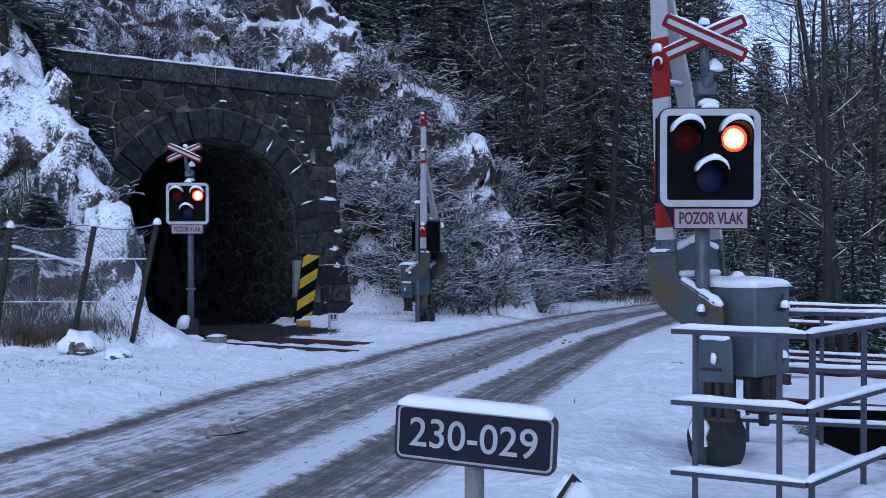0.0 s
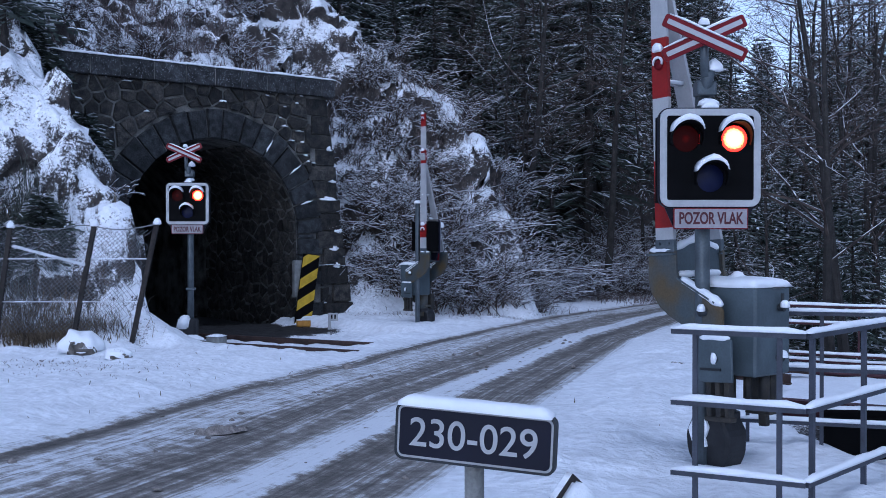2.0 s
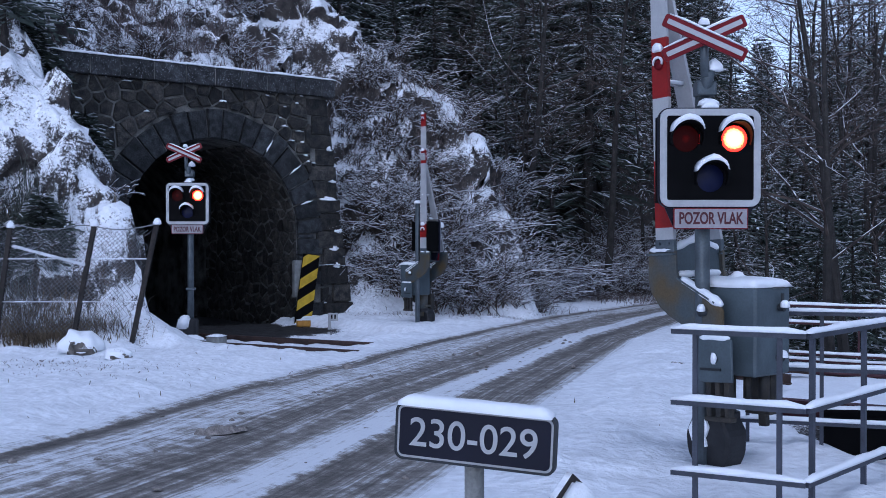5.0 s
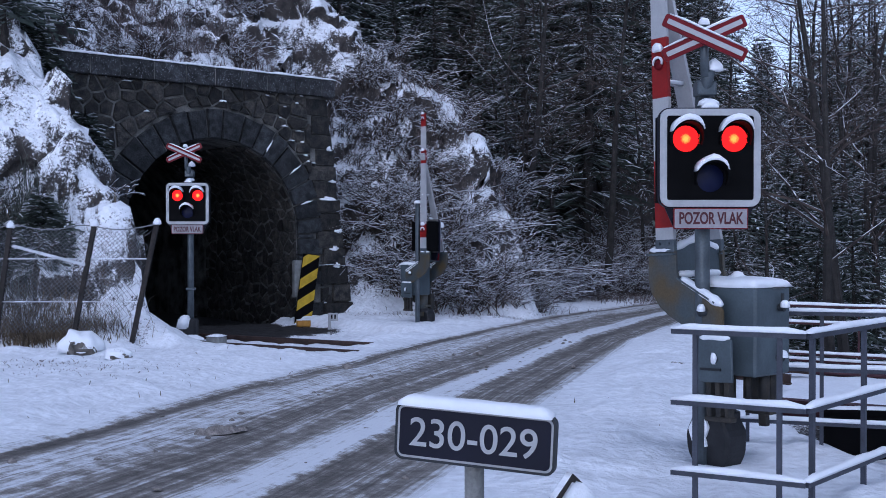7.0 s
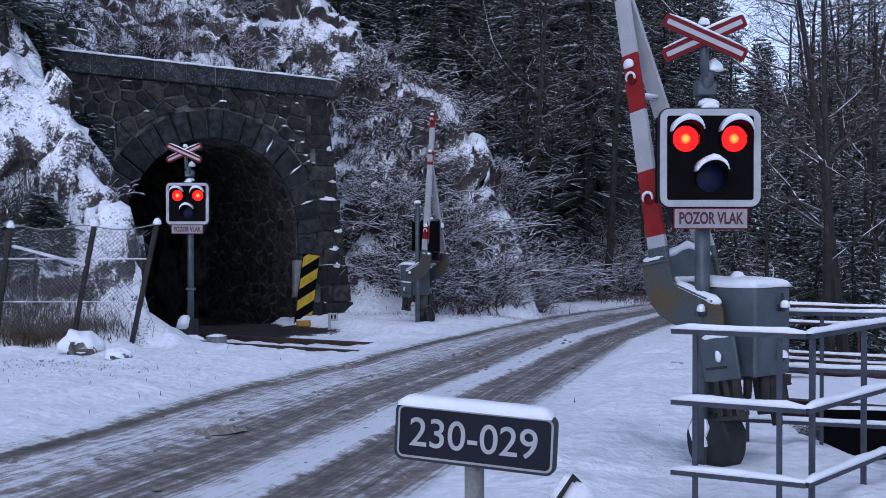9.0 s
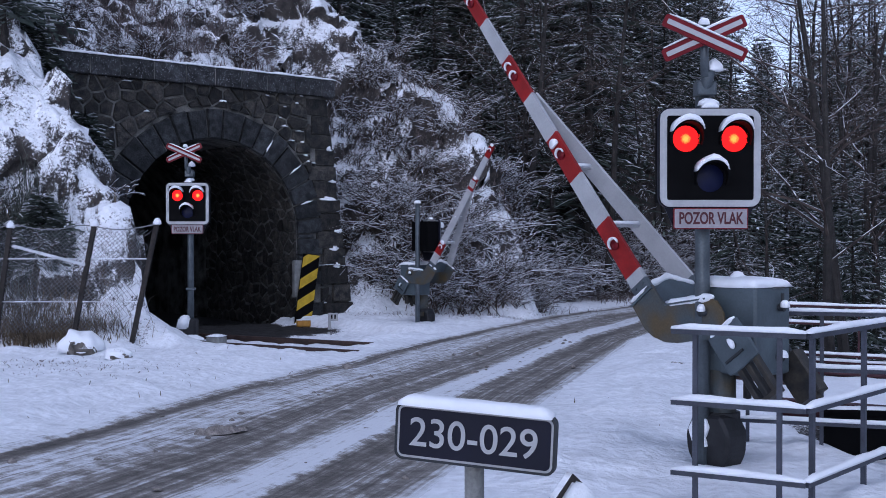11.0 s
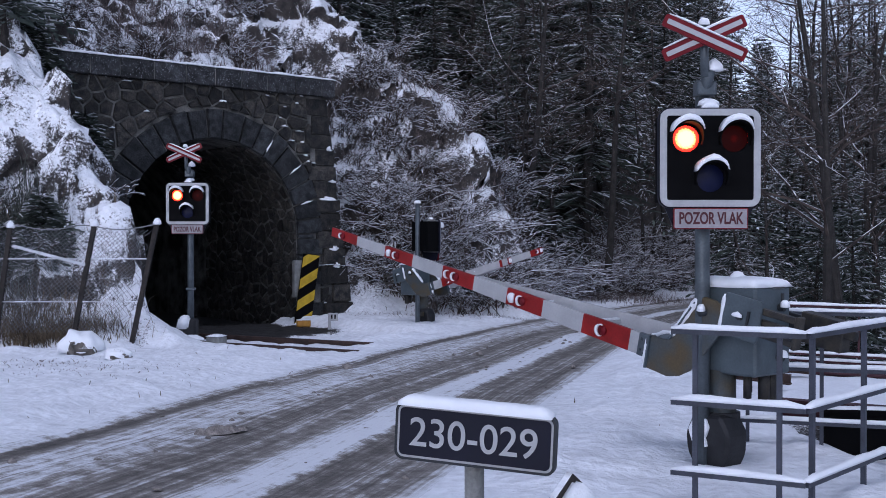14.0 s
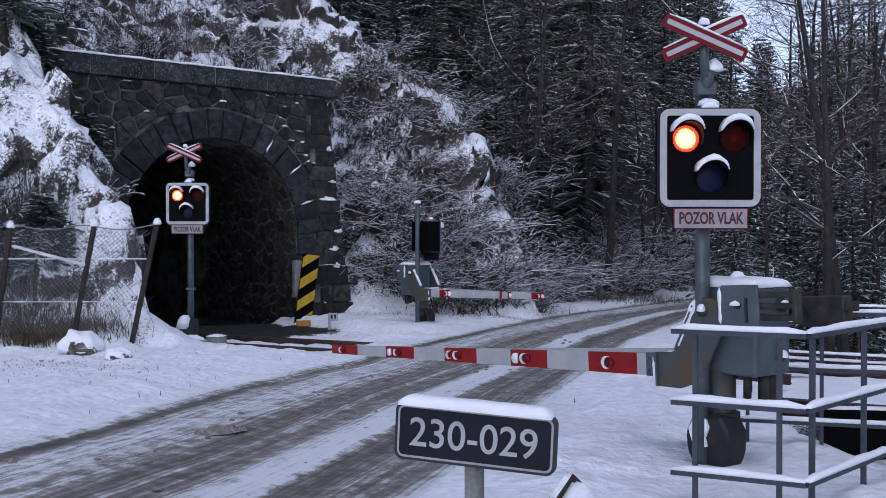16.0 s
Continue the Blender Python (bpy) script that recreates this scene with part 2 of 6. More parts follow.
def snowbar(bm, a, b, w, h, seed=0, n=10):
    """Uneven rounded ridge of snow lying along a bar from a to b."""
    a, b = Vector(a), Vector(b)
    d = (b - a)
    s = Vector((-d.y, d.x, 0)).normalized()
    n = max(3, min(60, int(d.length / 0.12)))
    prof = ((-0.5, 0.0), (-0.46, 0.55), (-0.25, 0.92), (0, 1.0), (0.25, 0.92), (0.46, 0.55), (0.5, 0.0))
    rows = []
    for i in range(n + 1):
        p = a + d * (i / n)
        k = 1 + 0.4 * noise.noise(p * 3.1 + Vector((seed, 0, 0)))
        e = 0.35 if i in (0, n) else 1.0
        rows.append([bm.verts.new(p + s * (x * w * (0.9 + 0.1 * k)) + Vector((0, 0, z * h * k * e))) for x, z in prof])
    for r0, r1 in zip(rows, rows[1:]):
        for i in range(len(prof) - 1):
            bm.faces.new((r0[i], r1[i], r1[i + 1], r0[i + 1]))
        bm.faces.new((r0[-1], r1[-1], r1[0], r0[0]))
    bm.faces.new(rows[0])
    bm.faces.new(rows[-1][::-1])


def snowblock(bm, a, b, w, h, seed=0):
    """Thick flat-topped slab of snow with soft edges along a bar from a to b."""
    a, b = Vector(a), Vector(b)
    d = b - a
    s = Vector((-d.y, d.x, 0)).normalized()
    n = 26
    prof = ((-0.5, 0.0), (-0.52, 0.45), (-0.44, 0.8), (-0.25, 0.97), (0, 1.0), (0.25, 0.97), (0.44, 0.8), (0.52, 0.45), (0.5, 0.0))
    rows = []
    for i in range(n + 1):
        u = i / n
        p = a + d * u
        e = min(1.0, 0.45 + 9 * min(u, 1 - u))
        k = (1 + 0.13 * noise.noise(p * 9 + Vector((seed, 0, 0)))) * e
        rows.append([bm.verts.new(p + s * (x * w) + Vector((0, 0, z * h * k))) for x, z in prof])
    for r0, r1 in zip(rows, rows[1:]):
        for i in range(len(prof) - 1):
            bm.faces.new((r0[i], r1[i], r1[i + 1], r0[i + 1]))
    bm.faces.new(rows[0])
    bm.faces.new(rows[-1][::-1])


def snowpad(bm, x0, x1, y0, y1, z, h, seed=0, n=14):
    """Soft pad of snow over a flat lid, drooping a little at its rim."""
    rows = []
    for j in range(n + 1):
        row = []
        for i in range(n + 1):
            u, v = i / n, j / n
            e = min(1.0, 5 * min(u, 1 - u, v, 1 - v))
            e = math.sqrt(1 - (1 - e) ** 2)
            x, y = x0 + (x1 - x0) * u, y0 + (y1 - y0) * v
            k = 1 + 0.35 * noise.noise(Vector((x * 6, y * 6, seed)))
            rim = 0.03 * max(0.0, noise.noise(Vector((x * 9, y * 9, seed + 4)))) if e == 0 else 0.0
            row.append(bm.verts.new((x, y, z + h * k * e - rim)))
        rows.append(row)
    for a, b in zip(rows, rows[1:]):
        for i in range(n):
            bm.faces.new((a[i], a[i + 1], b[i + 1], b[i]))
    rim = rows[0] + [r[-1] for r in rows[1:]] + rows[-1][-2::-1] + [r[0] for r in rows[-2:0:-1]]
    bm.faces.new(rim[::-1])


def snowroll(bm, pts, r, seed=0):
    """Uneven roll of snow along a line of points in any direction."""
    pts = [Vector(p) for p in pts]
    line = []
    for a, b in zip(pts, pts[1:]):
        n = max(3, int((b - a).length / 0.03))
        line += [a + (b - a) * (i / n) for i in range(n)]
    line.append(pts[-1])
    rows = []
    for i, p in enumerate(line):
        d = (line[min(i + 1, len(line) - 1)] - line[max(i - 1, 0)]).normalized()
        s = d.cross(Vector((0.3, 0.2, 1.0))).normalized()
        u = s.cross(d)
        k = r * (0.45 if i in (0, len(line) - 1) else 1 + 0.3 * noise.noise(p * 14 + Vector((seed, 0, 0))))
        rows.append([bm.verts.new(p + s * (k * 1.15 * math.cos(math.pi * q / 4)) + u * (k * math.sin(math.pi * q / 4))) for q in range(8)])
    for a, b in zip(rows, rows[1:]):
        for q in range(8):
            bm.faces.new((a[q], a[(q + 1) % 8], b[(q + 1) % 8], b[q]))
    bm.faces.new(rows[0][::-1])
    bm.faces.new(rows[-1])
    bmesh.ops.recalc_face_normals(bm, faces=bm.faces)


def writing(text, size, depth, material, parent, m, name="lettering", xs=1.0, bold=0.0):
    cu = bpy.data.curves.new(name, "FONT")
    cu.body, cu.size, cu.extrude, cu.align_x, cu.align_y = text, size, depth, "CENTER", "CENTER"
    cu.offset = bold
    tmp = new("tmp", cu)
    bpy.context.view_layer.update()
    me = bpy.data.meshes.new_from_object(tmp.evaluated_get(bpy.context.evaluated_depsgraph_get()))
    bpy.data.objects.remove(tmp)
    bpy.data.curves.remove(cu)
    me.transform(Matrix.Diagonal((xs, 1, 1, 1)))
    me.transform(m @ pose(0, 0, 0, 90, 0, 0))
    me.materials.clear()
    me.materials.append(M[material])
    ob = new(name, me)
    ob.parent = parent
    return ob


# ---- lie of the land ----
ROAD_L = ((-5, -9.5), (0, -7.6), (5, -5.7), (9.55, -3.94), (13.9, -2.81), (17.5, -1.51), (22.9, 0.19), (28.8, 2.5), (36.7, 6.6), (42, 10.4), (48, 16.5), (56, 27), (66, 42))
ROAD_R = ((-5, -4.6), (0, -3.1), (5, -1.3), (7.75, -0.26), (14.5, 1.65), (22.2, 3.9), (31.5, 7.6), (36, 10.4), (40, 14), (46, 22), (53, 33), (60, 48))
TDIR = Vector((0.855, -0.52, 0)).normalized()
TSIDE = Vector((-0.52, -0.855, 0)).normalized()
TMID = Vector((-2.3, 20.41, 0))
P_L = Vector((-8.52, 24.03, 0))
P_T = Vector((0.7725, 0.6355, 0)).normalized()
P_N = Vector((P_T.y, -P_T.x, 0))


def lerp(tab, y):
    if y <= tab[0][0]:
        return tab[0][1]
    for (a, p), (b, q) in zip(tab, tab[1:]):
        if y <= b:
            return p + (q - p) * (y - a) / (b - a)
    return tab[-1][1]


def smooth(a, b, x):
    t = min(1.0, max(0.0, (x - a) / (b - a)))
    return t * t * (3 - 2 * t)


def base_level(y):
    return 0.1326 - 0.015 * min(y, 36.0)


def portal_coords(x, y):
    d = Vector((x, y, 0)) - P_L
    return d.dot(P_T), -d.dot(P_N)


def fbm(x, y, s, o=0.0, n=4):
    v, a = 0.0, 1.0
    for _ in range(n):
        v += a * noise.noise(Vector((x * s, y * s, o)))
        s *= 2.1
        a *= 0.5
    return v


def softmin(a, b):
    k = 0.5
    h = max(k - abs(a - b), 0.0) / k
    return min(a, b) - h * h * k * 0.25


def land(x, y):
    """Height of the ground at a place."""
    z = base_level(y)
    lx, rx = lerp(ROAD_L, y), lerp(ROAD_R, y)
    # verge: slightly above the carriageway
    off = max(lx - x, x - rx)
    if off > 0:
        z += 0.10 * smooth(0.0, 1.2, off) + (0.04 * fbm(x, y, 0.9, 3.0) + 0.055 * fbm(x, y, 2.6, 5.0, 3)) * smooth(0.1, 0.8, off)
    else:
        z -= 0.10
    if x < lx:
        z += 0.05 * smooth(0.5, 4.0, lx - x)
    # track bed in front of the tunnel
    d = Vector((x, y, 0)) - TMID
    along, side = d.dot(TDIR), d.dot(TSIDE)
    if x < lx:
        z -= 0.16 * (1 - smooth(1.0, 1.9, abs(side))) * smooth(0.2, 1.6, lx - x)
        a0, b0 = portal_coords(x, y)
        if b0 > -6:
            z -= 0.22 * smooth(1.0, 1.6, a0) * (1 - smooth(5.6, 6.2, a0)) * smooth(0.2, 1.2, -side)
    # snowy rock on the far side of the tracks, slope over the tunnel, spur behind the portal
    a, back = portal_coords(x, y)
    n1, n2, n3 = fbm(x, y, 0.55, 7.0), fbm(x, y, 1.7, 2.0, 3), fbm(x * 0.7, y, 0.9, 11.0, 4)
    hill = -1.0
    dx, dy = -6.2 - 0.36 * (y - 22.0) + 0.18 * n1 - x, y - 18.9 - 0.3 * n1
    if -0.9 < dx and dy > -0.6 and back < 0.2:
        hill = 0.5 * smooth(-0.9, 0.1, dx) * smooth(-0.6, 0.5, dy)
    if dx > 0 and dy > 0:
        hx = 7.0 * min(dx, 0.3) + 2.1 * max(0.0, dx - 0.3)
        hy = 0.9 * min(dy, 0.6) + 1.95 * max(0.0, dy - 0.6)
        hill = max(hill, softmin(hx, hy) + (0.55 * n1 + 0.42 * n2 - 0.8 * abs(n3)) * smooth(0.2, 1.2, min(dx, dy)))
    dx = 2.6 - x + 0.3 * n1
    if dx > 0 and (back > 0.85 or a > 7.6) and y < 60:
        hx = 3.9 * min(dx, 0.85) + 1.55 * min(max(0.0, dx - 0.85), 1.0) + 1.05 * max(0.0, dx - 1.85)
        dy = y - 28.7 - 0.2 * n1
        hs = 0.9 * min(max(dy, 0.0), 0.5) + 2.3 * max(0.0, dy - 0.5) if a > 6.0 else 0.0
        ho = 5.9 + 0.95 * max(0.0, back - 1.4) if a < 7.6 else 0.0
        hb = 2.0 * max(0.0, 40.0 - y + 0.5 * n1) + 2.6 * max(0.0, -3.0 - x)
        hh = softmin(softmin(hx, max(hs, ho)), hb)
        hill = max(hill, hh + (0.5 * n1 + 0.35 * n2 - 0.55 * abs(n3)) * smooth(0.3, 1.5, hh))
    hill = min(hill, 24.0)
    if hill > 0:
        z += hill
    if x < lx - 2.5 and y > 40:
        z = max(z, base_level(y) + softmin(0.9 * (lx - 2.5 - x), 0.8 * (y - 40.0)) * (1 - 0.88 * smooth(9.0, 16.0, x)))
    # land falls away to the stream beside the track bridge
    z -= 0.07 * smooth(1.0, 2.0, x - rx) * (1 - smooth(10.5, 13.0, y))
    g = x - (3.35 + 0.1 * (y - 9))
    if g > 0 and x - rx > 1.6 and y > 8.0:
        z -= 0.16 * smooth(0.0, 0.5, g) * smooth(8.0, 9.2, y) + min(2.2, 2.2 * g) * smooth(1.6, 2.8, x - rx) * smooth(10.02, 10.4, y)
    # wooded valley sides far off
    if x > rx and y > 20:
        z += 0.15 * max(0.0, x - rx - 16.0) * smooth(20, 40, y)
    if y > 62:
        z += 0.45 * (y - 62) * (1 - smooth(8, 22, x) * 0.72)
    return z
# ---- ground ----
def grid_axis(segs):
    out = []
    for a, b, st in segs:
        n = max(1, round((b - a) / st))
        out += [a + (b - a) * i / n for i in range(n)]
    return out + [segs[-1][1]]


def build_ground():
    xs = grid_axis(((-260, -60, 20), (-60, -16, 2.0), (-16, -10.5, 0.4), (-10.5, 5, 0.1), (5, 10, 0.25), (10, 30, 0.8), (30, 70, 3), (70, 300, 20)))
    ys = grid_axis(((-60, -6, 6), (-6, 5, 0.8), (5, 16, 0.13), (16, 35, 0.1), (35, 60, 0.7), (60, 120, 3), (120, 600, 30)))
    verts = [(x, y, land(x, y)) for y in ys for x in xs]
    # crags: push the steep rock out of true
    for i, (x, y, z) in enumerate(verts):
        k = smooth(0.35, 1.6, z - base_level(y)) if 16 < y < 48 and x < lerp(ROAD_L, y) - 1.5 else 0.0
        if k > 0:
            p = Vector((x, y, z))
            c = noise.cell_vector(p * 1.15 + noise.noise_vector(p * 0.9) * 0.8)
            v = noise.noise_vector(p * 0.9) * 0.30 + (c - Vector((0.5, 0.5, 0.5))) * 0.34 + noise.noise_vector(p * 2.6) * 0.17 + noise.noise_vector(p * 6.0) * 0.07
            verts[i] = (x + v.x * k, y + v.y * k, z + v.z * k)
    nx = len(xs)
    faces = [(j * nx + i, j * nx + i + 1, (j + 1) * nx + i + 1, (j + 1) * nx + i) for j in range(len(ys) - 1) for i in range(nx - 1)]
    me = bpy.data.meshes.new("ground")
    # leave the tunnel bore open
    keep = []
    for f in faces:
        x = sum(verts[i][0] for i in f) / 4
        y = sum(verts[i][1] for i in f) / 4
        a, back = portal_coords(x, y)
        if 1.2 < a < 6.3 and 0.55 < back < 1.25:
            continue
        keep.append(f)
    me.from_pydata(verts, [], keep)
    att = me.attributes.new("cover", "FLOAT", "POINT")
    att.data.foreach_set("value", [cover(x, y) for y in ys for x in xs])
    me.materials.append(M["ground"])
    for p in me.polygons:
        p.use_smooth = True
    ob = new("ground", me)
    return tagged(ob, "snow-covered ground with rocky snowy slope", "ground", kind="structure")


def ground_material():
    m = mat("snowy_ground", (0.80, 0.82, 0.86), 0.75, 0, 0.05, 1.2, 0.8, 8, fine=0.10, dist=0.065)
    nt = m.node_tree
    N, L = nt.nodes, nt.links
    b = N["Principled BSDF"]
    src = b.inputs["Base Color"].links[0].from_socket
    ge = N.new("ShaderNodeNewGeometry")
    sx = N.new("ShaderNodeSeparateXYZ")
    L.new(ge.outputs["Normal"], sx.inputs[0])

    def noise_node(scale, detail, rough):
        n = N.new("ShaderNodeTexNoise")
        n.inputs["Scale"].default_value, n.inputs["Detail"].default_value, n.inputs["Roughness"].default_value = scale, detail, rough
        L.new(ge.outputs["Position"], n.inputs["Vector"])
        return n.outputs["Fac"]

    def madd(a, k, c):
        q = N.new("ShaderNodeMath")
        q.operation = "MULTIPLY_ADD"
        L.new(a, q.inputs[0])
        q.inputs[1].default_value = k
        if isinstance(c, float):
            q.inputs[2].default_value = c
        else:
            L.new(c, q.inputs[2])
        return q.outputs[0]
    at = N.new("ShaderNodeAttribute")
    at.attribute_name = "cover"
    v = madd(noise_node(0.9, 8, 0.65), 0.7, sx.outputs["Z"])
    v = madd(noise_node(5.5, 9, 0.75), 1.3, v)
    v = madd(noise_node(17.0, 7, 0.8), 2.2, v)
    v = madd(at.outputs["Fac"], -1.0, v)
    r = N.new("ShaderNodeMapRange")
    r.inputs["From Min"].default_value, r.inputs["From Max"].default_value = 2.36, 2.60
    L.new(v, r.inputs["Value"])
    rp = N.new("ShaderNodeValToRGB")
    rp.color_ramp.elements[0].color, rp.color_ramp.elements[1].color = (0.016, 0.015, 0.016, 1), (0.060, 0.050, 0.044, 1)
    rp.color_ramp.elements[0].position, rp.color_ramp.elements[1].position = 0.35, 0.65
    L.new(noise_node(4.0, 6, 0.6), rp.inputs["Fac"])
    bal = N.new("ShaderNodeMapRange")
    bal.inputs["From Min"].default_value, bal.inputs["From Max"].default_value = 1.0, 1.3
    L.new(at.outputs["Fac"], bal.inputs["Value"])
    mb = N.new("ShaderNodeMix")
    mb.data_type = "RGBA"
    L.new(bal.outputs["Result"], mb.inputs["Factor"])
    L.new(rp.outputs["Color"], mb.inputs["A"])
    mb.inputs["B"].default_value = (0.018, 0.017, 0.017, 1)
    mx = N.new("ShaderNodeMix")
    mx.data_type = "RGBA"
    L.new(r.outputs["Result"], mx.inputs["Factor"])
    L.new(mb.outputs["Result"], mx.inputs["A"])
    L.new(src, mx.inputs["B"])
    L.new(mx.outputs["Result"], b.inputs["Base Color"])
    return m


def cover(x, y):
    """How much brush, litter or ballast shows through the snow, 0 to 1."""
    lx, rx = lerp(ROAD_L, y), lerp(ROAD_R, y)
    a, back = portal_coords(x, y)
    d = Vector((x, y, 0)) - TMID
    along, side = d.dot(TDIR), d.dot(TSIDE)
    c = 0.0
    if x < lx - 1.0:
        if y > 37:
            c = 0.75 * smooth(1.0, 3.5, lx - x)
        elif back > 1.0 or y > 28.6:
            c = 0.06 if a > 7.2 else 0.12 + 0.3 * fbm(x, y, 0.4, 9.0, 2)
        elif y > 18.4 and x < -5.0:
            c = 0.0 + 0.25 * (1 - smooth(19.2, 19.9, y))
        if 1.0 < a < 5.9 and -6.0 < back < 0.7 and side < -0.2:
            c = 1.7 * smooth(0.2, 0.9, -side) * smooth(1.0, 1.6, a) * (1 - smooth(5.3, 5.9, a)) * (1 - smooth(-3.4, -1.9, along))
    elif x > rx + 1.5 and y > 8:
        c = 0.95 * smooth(2.0, 4.0, x - rx) * smooth(9.8, 11.5, y)
    return c


def road_material():
    """Packed snow with slushy wheel ruts; u runs across the carriageway, v along it in metres."""
    m = bpy.data.materials.new("slushy_snow_road")
    m.use_nodes = True
    nt = m.node_tree
    N, L = nt.nodes, nt.links
    b = N["Principled BSDF"]
    uv = N.new("ShaderNodeUVMap")
    sep = N.new("ShaderNodeSeparateXYZ")
    L.new(uv.outputs[0], sep.inputs[0])
    # streaks drawn out along the road
    mp = N.new("ShaderNodeMapping")
    mp.inputs["Scale"].default_value = (85.0, 0.16, 1.0)
    L.new(uv.outputs[0], mp.inputs[0])
    st = N.new("ShaderNodeTexNoise")
    st.inputs["Scale"].default_value, st.inputs["Detail"].default_value, st.inputs["Roughness"].default_value = 1.0, 6, 0.65
    L.new(mp.outputs[0], st.inputs["Vector"])
    ge = N.new("ShaderNodeNewGeometry")
    bl = N.new("ShaderNodeTexNoise")
    bl.inputs["Scale"].default_value, bl.inputs["Detail"].default_value, bl.inputs["Roughness"].default_value = 5.0, 10, 0.72
    L.new(ge.outputs["Position"], bl.inputs["Vector"])
    wob = N.new("ShaderNodeMath")
    wob.operation = "MULTIPLY_ADD"
    wob.inputs[1].default_value = 0.035
    L.new(bl.outputs["Fac"], wob.inputs[0])
    L.new(sep.outputs["X"], wob.inputs[2])
    rp = N.new("ShaderNodeValToRGB")
    el = rp.color_ramp.elements
    el[0].position, el[0].color = 0.0, (0, 0, 0, 1)
    el[1].position, el[1].color = 1.0, (0, 0, 0, 1)
    for p, v in RUTS:
        e = el.new(p + 0.018)
        e.color = (v, v, v, 1)
    L.new(wob.outputs[0], rp.inputs["Fac"])
    # wetness = rut + streaks + blotches
    s1 = N.new("ShaderNodeMath")
    s1.operation = "MULTIPLY_ADD"
    s1.inputs[1].default_value, s1.inputs[2].default_value = 1.25, -0.625
    L.new(st.outputs["Fac"], s1.inputs[0])
    s2 = N.new("ShaderNodeMath")
    s2.operation = "MULTIPLY_ADD"
    s2.inputs[1].default_value, s2.inputs[2].default_value = 1.3, -0.65
    L.new(bl.outputs["Fac"], s2.inputs[0])
    a1 = N.new("ShaderNodeMath")
    a1.operation = "ADD"
    L.new(s1.outputs[0], a1.inputs[0])
    L.new(s2.outputs[0], a1.inputs[1])
    a2 = N.new("ShaderNodeMath")
    a2.operation = "ADD"
    L.new(a1.outputs[0], a2.inputs[0])
    L.new(rp.outputs["Color"], a2.inputs[1])
    cr = N.new("ShaderNodeValToRGB")
    cr.color_ramp.elements[0].position, cr.color_ramp.elements[0].color = 0.10, (0.74, 0.76, 0.80, 1)
    cr.color_ramp.elements[1].position, cr.color_ramp.elements[1].color = 1.0, (0.045, 0.042, 0.038, 1)
    for p, c in ((0.26, (0.54, 0.545, 0.56)), (0.42, (0.27, 0.252, 0.232)), (0.62, (0.135, 0.122, 0.108))):
        e = cr.color_ramp.elements.new(p)
        e.color = (*c, 1)
    L.new(a2.outputs[0], cr.inputs["Fac"])
    L.new(cr.outputs["Color"], b.inputs["Base Color"])
    b.inputs["Roughness"].default_value = 0.65
    hm = N.new("ShaderNodeMath")
    hm.operation = "MULTIPLY_ADD"
    hm.inputs[1].default_value = -0.6
    L.new(a2.outputs[0], hm.inputs[0])
    fn = N.new("ShaderNodeTexNoise")
    fn.inputs["Scale"].default_value, fn.inputs["Detail"].default_value = 18, 5
    L.new(ge.outputs["Position"], fn.inputs["Vector"])
    L.new(fn.outputs["Fac"], hm.inputs[2])
    bp = N.new("ShaderNodeBump")
    bp.inputs["Strength"].default_value, bp.inputs["Distance"].default_value = 0.7, 0.03
    L.new(hm.outputs[0], bp.inputs["Height"])
    L.new(bp.outputs["Normal"], b.inputs["Normal"])
    return m


# wheel ruts across the carriageway: place from 0 (far edge) to 1 (near edge), darkness
RUTS = ((0.055, 0.1), (0.085, 0.36), (0.10, 0.62), (0.125, 0.66), (0.15, 0.40), (0.19, 0.27), (0.30, 0.24), (0.36, 0.36), (0.40, 0.50),
        (0.455, 0.60), (0.50, 0.42), (0.545, 0.55), (0.60, 0.40), (0.63, 0.08), (0.71, 0.02), (0.735, 0.50), (0.79, 0.66), (0.84, 0.46), (0.90, 0.60), (0.945, 0.3), (0.965, 0.05))


def rut_depth(u):
    return lerp(RUTS, u) if 0.04 < u < 0.96 else 0.0


def build_road():
    ys = grid_axis(((-5, 5, 0.5), (5, 24, 0.12), (24, 44, 0.3), (44, 56, 1.0)))
    n = 70
    verts, uvs = [], []
    for y in ys:
        l, r = lerp(ROAD_L, y) - 0.35, lerp(ROAD_R, y) + 0.25
        for i in range(n + 1):
            u = i / n
            x = l + (r - l) * u
            edge = 1 - smooth(0, 0.05, u) * (1 - smooth(0.95, 1.0, u))
            z = base_level(y) + 0.03 * noise.noise(Vector((x * 0.8, y * 0.5, 1))) + 0.012 * noise.noise(Vector((x * 7, y * 3, 4)))
            z += -0.045 * rut_depth(u) + 0.02 - 0.06 * edge
            verts.append((x, y, z))
            uvs.append((u, y))
    faces = [(j * (n + 1) + i, j * (n + 1) + i + 1, (j + 1) * (n + 1) + i + 1, (j + 1) * (n + 1) + i) for j in range(len(ys) - 1) for i in range(n)]
    me = bpy.data.meshes.new("road")
    me.from_pydata(verts, [], faces)
    lay = me.uv_layers.new(name="UVMap")
    for lp in me.loops:
        lay.data[lp.index].uv = uvs[lp.vertex_index]
    me.materials.append(road_material())
    for p in me.polygons:
        p.use_smooth = True
    return tagged(new("road", me), "snowy country road with dark slushy wheel ruts", "road", kind="structure")


M["ground"] = ground_material()
build_ground()
build_road()


